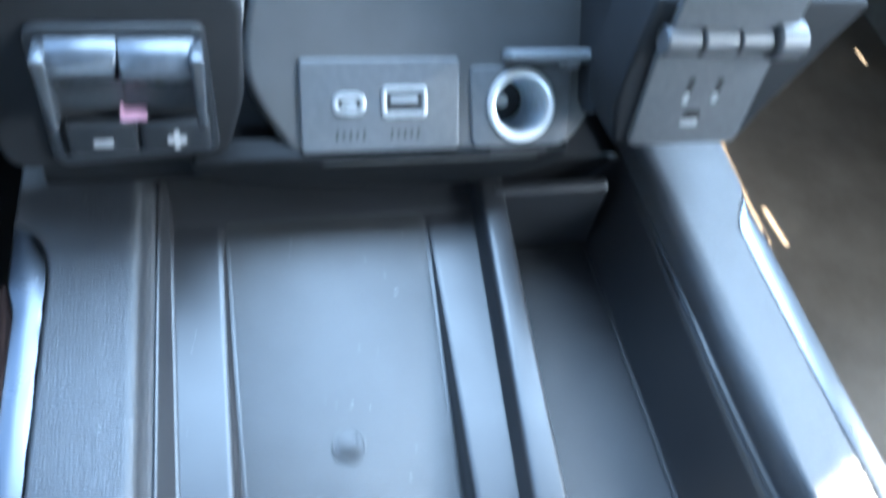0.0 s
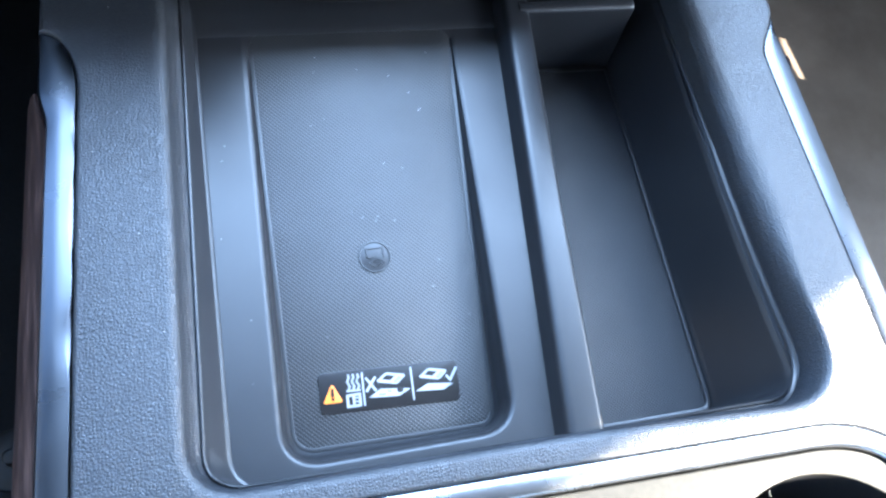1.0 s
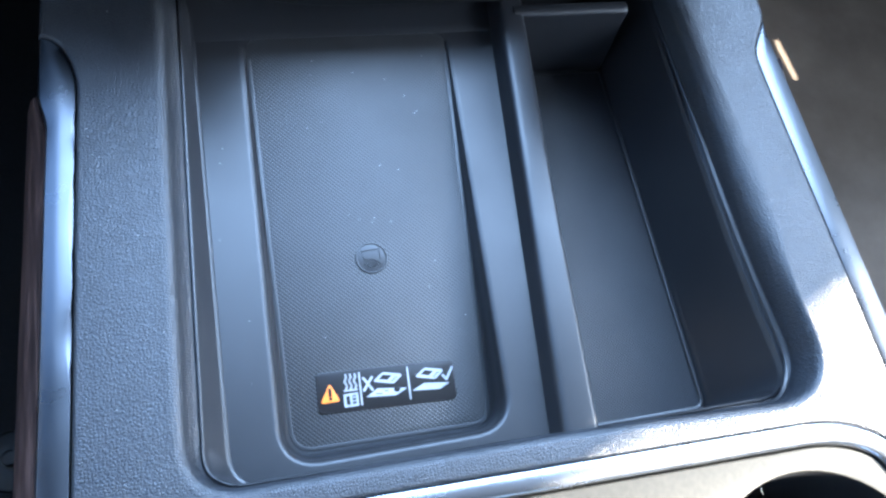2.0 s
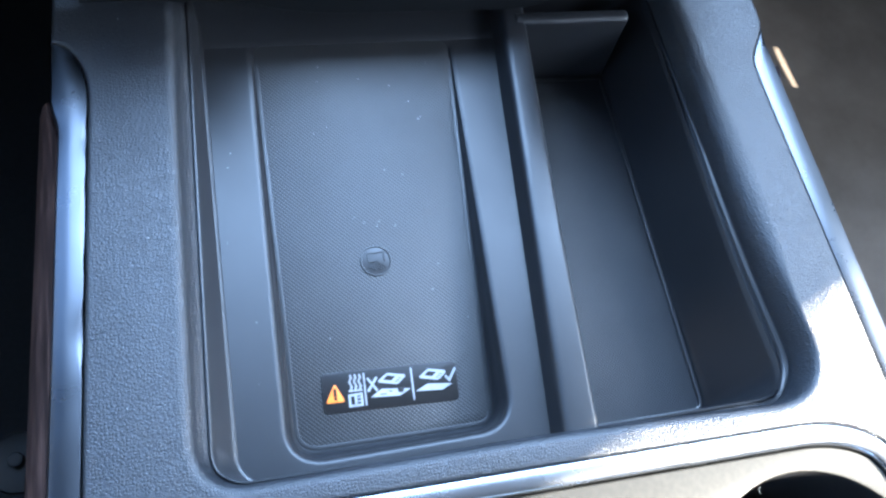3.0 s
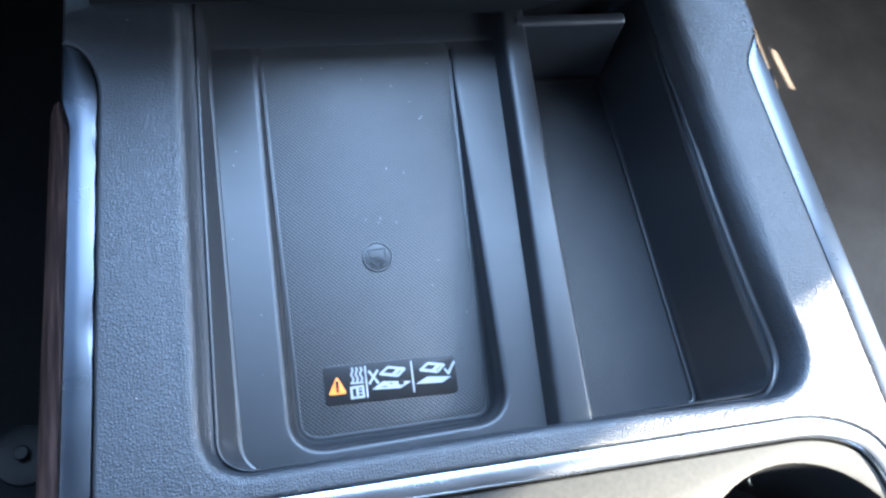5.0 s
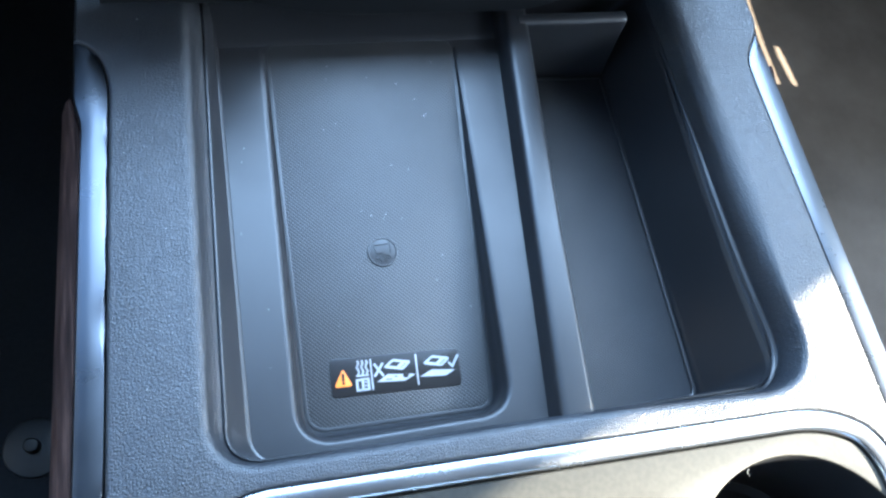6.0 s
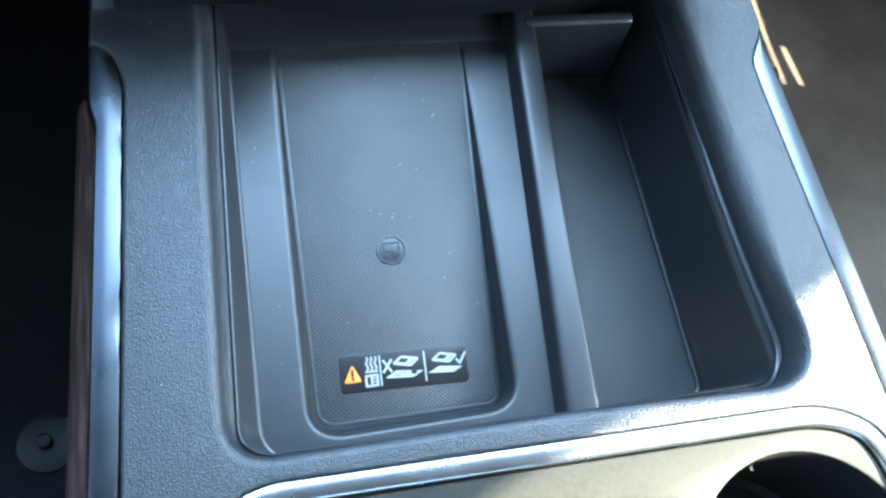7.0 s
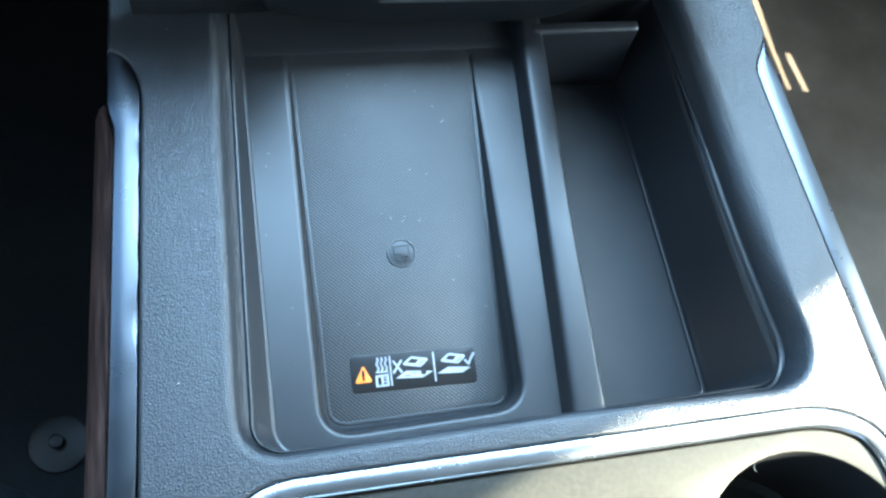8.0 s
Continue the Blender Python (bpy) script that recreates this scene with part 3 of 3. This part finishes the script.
def left_chrome():
    rows = []
    ys = [112 - 31 * (k / 25) ** 1.6 for k in range(26)] + [81 - 3 * k for k in range(1, 100)] + [-300, -340, -393]
    for y in ys:
        grow = nose(y)
        f = wrap(y)
        xo = left_edge(y) - 12.8 - 3.8 * f
        xi = xo + (12.3 + 3.8 * f) * grow
        w = xi - xo
        d = min(glint_dent(y), 0.5 * w) * grow
        drop = 0.22 * d
        rows.append([Vector((xi, y, -4.6 - drop)), Vector((xi - 0.02 * w, y, -1.9 - drop)), Vector((xi - 0.5 * d, y, -1.6 - 0.48 * drop)), Vector((xi - d, y, -1.5)),
                     Vector((xi - 0.52 * w, y, -1.35)), Vector((xo + 0.22 * w, y, -1.5)), Vector((xo + 0.07 * w, y, -2.0)), Vector((xo + 0.01 * w, y, -3.2)), Vector((xo - 0.6, y, -9.0)),
                     Vector((xo + 1.5, y, -11)), Vector((xi, y, -14))])
    return edge_strip("chrome_edge", EDGE, rows, "polished chrome edge strip")


left_chrome()


def right_chrome():
    rows = []
    for k in range(80):
        s = k / 79
        y = 115 - 510 * s ** 1.8
        xo = 238.2 + 0.036 * (112 - y)
        xi = min(right_edge(y) + 0.4, xo - 0.3)
        w = xo - xi
        rows.append([Vector((xi, y, -3.0)), Vector((xi + 0.06 * w, y, -1.7)), Vector((xi + 0.14 * w, y, -1.5)), Vector((xi + 0.6 * w, y, -1.7)),
                     Vector((xo - 0.9, y, -2.6)), Vector((xo, y, -4.6)), Vector((xo - 0.5, y, -12)), Vector((xi, y, -12))])
    return edge_strip("chrome_edge", EDGE, rows, "polished chrome edge strip")


right_chrome()


def wood(sign):
    rows = []
    for k in range(60):
        s = k / 59
        y = 86 - 480 * s ** 1.6
        xo = left_edge(y) - 12.8 if sign < 0 else 239 + 0.036 * (112 - y)
        g = 1 - wrap(y)
        top = -9.6 + 0.4 * (1 - g)
        lean = 5 * (1 - g)
        rows.append([Vector((xo + sign * (lean - 1), y, top - 1.5)), Vector((xo + sign * (lean + 1.5), y, top)), Vector((xo + sign * (lean * 0.3 + 7.2), y, top - 3.5)),
                     Vector((xo + sign * 12, y, -22)), Vector((xo + sign * 14.8, y, -38)), Vector((xo + sign * 14, y, -52)), Vector((xo - sign * 2, y, -54))])
    return edge_strip("wood_trim", WOOD, rows, "dark open-grain wood trim")


wood(-1)
wood(1)


def side_panel(sign):
    bm = bmesh.new()
    rows = []
    for y in (150, 0, -150, -420):
        xo = left_edge(y) - 12 if sign < 0 else 237 + 0.036 * (112 - y)
        rows.append([Vector((xo, y, -14)), Vector((xo + sign * 10, y, -55)), Vector((xo + sign * 3, y, -120)), Vector((xo - sign * 6, y, FLOOR)),
                     Vector((xo - sign * 16, y, FLOOR)), Vector((xo - sign * 8, y, -16))])
    loft(bm, rows, True, True)
    return part("side_panel", bm, DASH, console, "black plastic side panel")


side_panel(-1)
side_panel(1)

# cup holder section
BAND_IN = off(BEZEL, -10.5)


def band():
    bm = bmesh.new()
    prof = ((-0.4, -6), (-0.4, -1.2), (-0.8, -0.6), (-1.8, -0.2), (-5.0, 0.0), (-8.2, -0.7), (-9.2, -1.2), (-9.8, -2.4), (-10.0, -7))
    loft(bm, [[FLAT.at(p, h) for p in off(BEZEL, d)] for d, h in prof])
    return part("cup_bezel", bm, CHROME, console, "satin chrome bezel round the cup holders")


band()
CUP1, CUP2 = circle(165.5, -193.2, 61.8, 56), circle(66, -177, 37, 40)


def cup_panel():
    bm = bmesh.new()
    rings = fill(bm, off(BAND_IN, -0.8), [CUP1, CUP2], FLAT, -3.4)
    collar(bm, rings[0], [[FLAT.at(p, h) for p in off(BAND_IN, d)] for d, h in ((-0.3, -3.8), (0, -5), (0, -9))])
    for ring, c in ((rings[1], CUP1), (rings[2], CUP2)):
        collar(bm, ring, [[FLAT.at(p, h) for p in off(c, d)] for d, h in ((-0.8, -3.7), (-1.2, -5))])
    return part("cup_panel", bm, PANEL, console, "fine-grained grey cup holder panel")


cup_panel()


def cup_well(c):
    bm = bmesh.new()
    loft(bm, [[FLAT.at(p, h) for p in off(c, d)] for d, h in ((-1.2, -5), (-1.6, -7), (-3, -40), (-4, -78), (-8, -82))], False, True)
    return part("cup_well", bm, TRAY, console, "deep black cup well")


cup_well(CUP1)
cup_well(CUP2)

# ---- dashboard above the console's front ----
dash = thing("dashboard", (54, 300, FLOOR), "black lower dashboard with switch and socket pods", "dashboard")
UP = Vector((0, 0.68, 0.73))
POD = Plane((6.2, 119.9, 22.9), (1, 0, 0), UP, 1.07)
pod_line = polyr([(-15, -1, 12), (108, -1, 14), (138, 42, 18), (136, 75, 8), (136, 210, 5), (-33, 210, 5), (-33, 75, 8), (-40, 38, 16)], 6)
SC = (86.6, 24.6)


def holed_plate(name, outline, hole, h0, h1, material, parent, r, plane, label="", backed=True):
    """A plate with rounded edges and a round opening through it."""
    bm = bmesh.new()
    seg = 4
    rings = fill(bm, off(outline, -r), [hole], plane, h1)
    rim = []
    for k in range(1, seg + 1):
        a = math.pi / 2 * k / seg
        rim.append([plane.at(p, h1 - r + r * math.cos(a)) for p in off(outline, -r * (1 - math.sin(a)))])
    rim.append([plane.at(p, h0) for p in outline])
    last = collar(bm, rings[0], rim)
    if backed:
        bm.faces.new(last)
    collar(bm, rings[1], [[plane.at(p, h0 + 0.5) for p in hole]])
    return part(name, bm, material, parent, label)


holed_plate("center_pod", pod_line, circle(*SC, 13.2, 40), -40, 0, PODGREY, dash, 4.0, POD, "dark grey sloping centre pod")


def fascia():
    low = Plane((6.2, 120.4, 21.0), (1, 0, 0), (0, -0.14, 0.99), 1.07)
    return plate_part("lower_fascia", polyr([(-62, 6, 4), (-58, -8, 14), (-22, -22.5, 22), (92, -22.5, 18), (112, 0, 10), (112, 6, 4)], 8), -12, -1, FASCIA, dash, 1.6, low, "dark lower fascia under the pod")


fascia()


# the body is split so that the footwells stay open
def dash_block(x0, x1, y0, z0):
    bm = bmesh.new()
    prof = ((y0 + 8, z0), (y0, z0 + 8), (y0 + 2, 105), (y0 + 18, 140), (330, 265), (520, 315), (815, 335), (815, z0))
    loft(bm, [[Vector((x, y, z)) for y, z in prof] for x in (x0, x0 + 2, x1 - 2, x1)], True, True)
    return part("dash_body", bm, DASH, dash, "black dashboard body")


def apron():
    """The dark skin between the switch pod and the centre pod, curving back under the dashboard."""
    bm = bmesh.new()
    prof = ((176, -9), (160, -9), (144, -8), (137, -5), (134, 0), (134.5, 8), (141, 22), (160, 44), (194, 84), (210, 84), (210, -9))
    loft(bm, [[Vector((x, y, z)) for y, z in prof] for x in (-124, -80, -40, -8)], True, True)
    return part("dash_apron", bm, FASCIA, dash, "dull black skin under the dashboard")


apron()
dash_block(-850, -150, 142, 12)
dash_block(-150, -40, 200, 60)
dash_block(-40, 128, 188, -30)
dash_block(130, 220, 122, 44)
dash_block(212, 950, 260, 60)


def tunnel():
    bm = bmesh.new()
    loft(bm, [[Vector((x, y, z)) for x, z in ((-140, FLOOR), (-138, -2), (246, -2), (250, FLOOR))] for y in (196, 815)], True, True)
    return part("console_front", bm, DASH, dash, "black lower centre stack")


tunnel()

bm = bmesh.new()
rows = []
for v, w in ((36, 0.6), (46, 1.6), (58, 4.5), (72, 10), (88, 17), (104, 22)):
    x = -39 + 0.11 * (v - 38)
    rows.append([POD.at((x, v), -6), POD.at((x, v), -0.8), POD.at((x - 0.3 * w, v), 0.2), POD.at((x - 0.9 * w, v), -0.6), POD.at((x - w, v), -6)])
loft(bm, rows, True, True)
part("pod_edge_trim", bm, GREY, dash, "glossy grey trim along the pod")

# USB port module
usb = thing("usb_port_module", (20, 106, 46), "grey plastic panel with two USB charging ports", "usb ports")
plate_part("faceplate", rect(-15, 57, 5.5, 46, 2.5), -2, 2.2, GREY, usb, 1.4, POD)
for x0, x1, y0, y1, r, nm in ((-1.2, 14, 22, 31.5, 4.4, "usb_c_port"), (20.5, 41.6, 20.5, 34, 2.6, "usb_a_port")):
    ringo, ringi = rect(x0, x1, y0, y1, r), rect(x0 + 2.5, x1 - 2.5, y0 + 2.5, y1 - 2.5, max(1.2, r - 2))
    port = frame_part(nm, ringo, ringi, 1.8, 3.2, PORTMETAL, usb, 0.7, POD, "bright metal port surround")
    plate_part("opening", off(ringi, 0.3), 1.6, 2.35, BLACK, port, 0.05, POD)
    plate_part("tongue", rect(x0 + 4.4, x1 - 4.4, (y0 + y1) / 2 - (0.2 if "a_" in nm else 1.2), (y0 + y1) / 2 + (2.2 if "a_" in nm else 1.2), 0.3), 2.2, 2.9, PRONG, port, 0.1, POD)
for cx in (6.5, 31):
    bm = bmesh.new()
    for k, hgt in enumerate((3.2, 1.8, 3.0, 2.2, 3.4)):
        bar2d(bm, (cx - 6 + k * 3, 13 - hgt / 2), (cx - 5.4 + k * 3, 13 + hgt / 2), 1.1, POD, 2.1, 2.35)
    part("port_marking", bm, INK, usb)

# 12 volt socket
sock = thing("power_socket", (86, 106, 46), "round twelve volt socket with its cap hinged open", "power socket")
holed_plate("faceplate", polyr([(62, 42, 3), (63, 5.5, 5), (110, 5.5, 5), (112, 42, 3)], 5), circle(*SC, 13.2, 40), -2, 1.6, GREY, sock, 1.2, POD, backed=False)
frame_part("metal_ring", circle(*SC, 16.6, 48), circle(*SC, 12.6, 48), 1.2, 4.4, BRIGHT, sock, 1.6, POD, "bright metal ring")


def barrel():
    bm = bmesh.new()
    loft(bm, [[POD.at(p, h) for p in circle(*SC, r, 40)] for r, h in ((12.8, 3.0), (12.7, 0), (12.4, -20), (10.5, -27))], False, False)
    return part("barrel", bm, BARREL, sock, "bare metal socket barrel")


barrel()
plate_part("barrel_floor", circle(*SC, 11.6, 32), -29, -26, BLACK, sock, 0.5, POD)
plate_part("center_contact", circle(*SC, 3.0, 20), -26.5, -23, CONTACT, sock, 0.5, POD)
plate_part("cap", rect(77, 139, 44.0, 49.5, 2.2), 1.0, 13.0, CAPGREY, sock, 2.0, POD, "grey cap folded up")
plate_part("cap_knuckle", rect(128, 139.5, 42.0, 50.5, 2.4), 1.0, 14.0, CAPGREY, sock, 2.0, POD)
plate_part("cap_knuckle", rect(105, 112, 41.0, 46, 1.6), 1.0, 11.0, CAPGREY, sock, 1.4, POD)
plate_part("latch", rect(72, 100, 2.0, 5.2, 0.8), 0, 2.0, BLACK, sock, 0.4, POD)

# household outlet
OUT = Plane((5.3, 93.2, 19.4), (1, 0, 0), (0, 0.17, 0.985), 1.07)
wing_line = polyr([(114, 106, 4), (111, 60, 8), (118, 32.5, 5), (181, 32.5, 6), (188, 52, 8), (214, 106, 6)], 5)
plate_part("outlet_pod", wing_line, -30, 0, DASH, dash, 3.0, OUT, "dark outlet pod")
outlet = thing("power_outlet", (150, 86, 70), "grey three-slot household power outlet with a flip cover", "power outlet")
plate_part("faceplate", polyr([(121, 84, 3), (123.5, 34.5, 4), (178, 34.5, 4), (176, 84, 3)], 5), -1, 2.4, GREY, outlet, 1.2, OUT)
for nm, x0, x1, y0, y1, r in (("slot", 140.8, 143.8, 57.5, 70.5, 0.6), ("slot", 154.6, 157.6, 58, 70, 0.6), ("ground_slot", 144.8, 153.2, 45.5, 54, 2.4)):
    s = plate_part(nm, rect(x0, x1, y0, y1, r), 2.0, 2.55, BLACK, outlet, 0.05, OUT)
    plate_part("slot_liner", rect(x0 + 0.1, x1 - 0.1, y0 + 0.1, y0 + (y1 - y0) * 0.42, 0.3), 2.3, 2.7, PRONG, s, 0.05, OUT)
for x0, x1, rr in ((119, 134, 6.2), (135, 150.5, 6.6), (152, 167, 5.6), (168, 182, 8.6)):
    bm = bmesh.new()
    rod(bm, OUT.at((x0, 90), 4.5), OUT.at((x1, 90), 4.5), rr)
    part("hinge_barrel", bm, HINGE, outlet)
plate_part("flip_cover", polyr([(122, 150, 5), (122, 94, 2), (178, 94, 2), (178, 150, 5)], 5), 1.5, 4.5, GREY, outlet, 1.0, OUT, "grey cover folded up")

# trailer brake control
CTL = Plane((1.2, 123.0, 28.6), (1, 0, 0), (0, 0.17, 0.985))
plate_part("control_pod", polyr([(-148, 82, 10), (-136, -6, 10), (-44, -2, 8), (-36, 30, 8), (-36, 82, 10)], 6), -20, -2, DASH, dash, 3.0, CTL, "dark switch pod")
ctl = thing("trailer_brake_control", (-82, 124, 24), "black trailer brake control with slider levers and buttons", "switch panel")
ctl_o = polyr([(-118, 68, 6), (-116, -1.5, 7), (-47, 4, 6), (-51, 69, 5)], 6)
frame_part("surround", ctl_o, off(ctl_o, -5), -3, 1.2, GREYDARK, ctl, 1.2, CTL)
plate_part("backplate", off(ctl_o, -4), -3, -1.5, BLACK, ctl, 0.3, CTL)
for x0, x1, proud in ((-110, -84.4, 1.0), (-83.8, -55.4, 1.12)):
    bm = bmesh.new()
    sec = ((-1, 28.5), (0.6, 29.5), (2.2, 43), (6, 47.4), (11, 49.6), (13.6, 52.6), (13.8, 55.8), (11.6, 59.4), (6, 62.6), (-1, 64.5))
    loft(bm, [[CTL.at((x, v), h * k) for h, v in sec] for x, k in ((x0, 0.85 * proud), (x0 + 1.2, proud), (x1 - 1.2, proud), (x1, 0.85 * proud))], True, True)
    part("slider_lever", bm, LEVER, ctl, "dark squeeze lever")
for x0 in (-113, -56):
    plate_part("lever_guard", polyr([(x0 - 2, 63, 2), (x0, 28, 2), (x0 + 4, 28, 2), (x0 + 4, 63, 2)], 4), -2, 16, LEVER, ctl, 1.6, CTL)
for x0, x1, sign in ((-109, -81, "minus"), (-80, -51, "plus")):
    b = plate_part("%s_button" % sign, polyr([(x0, 23.5, 2.5), (x0 + 0.5, 6.5, 2.5), (x1, 7.0, 2.5), (x1, 24.5, 2.5)], 5), -2, 4, GREYDARK, ctl, 1.6, CTL)
    bm = bmesh.new()
    cx, cy = (-95.0, 13.2) if sign == "minus" else (-65.2, 13.9)
    bar2d(bm, (cx - 2.2, cy), (cx + 2.2, cy), 3.4, CTL, 3.9, 4.15)
    if sign == "plus":
        bar2d(bm, (cx, cy - 3.6), (cx, cy + 3.6), 2.2, CTL, 3.9, 4.2)
    part("%s_mark" % sign, bm, WHITE, b)
bm = bmesh.new()
bar2d(bm, (-84.5, 27.2), (-78.0, 27.2), 3.4, CTL, -0.5, 4.6)
bar2d(bm, (-86.4, 26.5), (-85.8, 31.0), 1.1, CTL, -0.5, 4.6)
part("trailer_symbol", bm, PINK, ctl)

# ---- driver's floor ----
floor_mat = thing("floor_mat", (-480, 100, FLOOR), "black rubber floor mat lying on the driver's carpet", "floor mat")
plate_part("mat_sheet", rect(-800, -160, -220, 760, 40), FLOOR, FLOOR + 5, RUBBER, floor_mat, 2.0)
post = thing("floor_mat_anchor", (-246, -2, FLOOR + 5), "black round floor mat anchor post on the floor mat", "mat anchor")
plate_part("base_disc", circle(-246, -2, 25, 48), FLOOR + 5, FLOOR + 8, ANCHOR, post, 1.6)
plate_part("post_knob", circle(-247, -1, 6.2, 24), FLOOR + 7, FLOOR + 18, ANCHOR, post, 1.5)

# ---- driver's seat ----
seat = thing("driver_seat", (-430, -380, FLOOR), "dark leather driver's seat with piped cushion edges", "car seat")
CUSHION = polyr([(-640, -70, 60), (-640, -640, 60), (-188, -640, 60), (-196, -120, 30), (-226, -52, 50)], 9)


def cushion():
    bm = bmesh.new()
    loops = [[FLAT.at(p, h) for p in off(CUSHION, d)] for d, h in ((-22, -262), (-4, -250), (0, -225), (0, -150), (-1.5, -138), (-5, -129), (-11, -124), (-24, -122), (-90, -128), (-130, -134))]
    loft(bm, loops, True, True)
    return part("cushion", bm, SEAT, seat)


def piping():
    """A round welt that runs along the cushion's upper edge."""
    bm = bmesh.new()
    n = 8
    loft(bm, [[FLAT.at(p, -127.5 + 2.2 * math.sin(2 * math.pi * k / n)) for p in off(CUSHION, -5.5 + 2.2 * math.cos(2 * math.pi * k / n))] for k in range(n + 1)])
    return part("piping", bm, WELT, seat, "grey welt along the edge")


cushion()
piping()
bm = bmesh.new()
prof = ((-600, -140), (-640, -100), (-700, 300), (-720, 420), (-760, 440), (-790, 420), (-770, -60), (-720, -180), (-640, -190))
loft(bm, [[Vector((x, y - g, z)) for y, z in prof] for x, g in ((-632, 16), (-620, 4), (-590, 0), (-238, 0), (-208, 4), (-196, 16))], True, True)
part("backrest", bm, SEAT, seat)
plate_part("seat_base", rect(-600, -230, -600, -120, 20), FLOOR, -256, BLACK, seat, 6.0)

# ---- dust ----
rng = random.Random(11)
dust = thing("dust_specks", (0, 0, 0), "tiny pale dust specks lying on the console", "dust", kind="stuff")
bm = bmesh.new()
for k in range(36):
    zone = rng.random()
    if zone < 0.6:
        x, y = rng.uniform(-44, 44), rng.uniform(-78, 112)
        if LX - 2 < x < LX + LW + 2 and LY - 2 < y < LY + LH + 2 and rng.random() < 0.7:
            continue
        z = pad_z((x, y)) + 1.4
    elif zone < 0.75:
        x, y, z = rng.uniform(-70, -56), rng.uniform(-88, 150), -17.95
    else:
        x, y, z = rng.uniform(-118, -92), rng.uniform(-100, 150), 0.05
    d = rng.uniform(0.16, 0.36)
    turn = rng.uniform(0, 3.1)
    ring = [Vector((x + d * rng.uniform(0.7, 1.2) * math.cos(turn + a), y + d * rng.uniform(0.7, 1.2) * math.sin(turn + a))) for a in (0, 1.26, 2.51, 3.77, 5.03)]
    loft(bm, [[FLAT.at(p, z + 0.02) for p in ring], [FLAT.at(Vector((x, y)).lerp(p, 0.6), z + 0.5 * d + 0.1) for p in ring]], True, True)
fibre = [(148.9, -135.8), (147.9, -136.6), (147.8, -137.6), (148.5, -138.6)]
for a, b in zip(fibre, fibre[1:]):
    bar2d(bm, a, b, 0.08, FLAT, -3.4, -3.3)
part("specks", bm, DUST, dust)
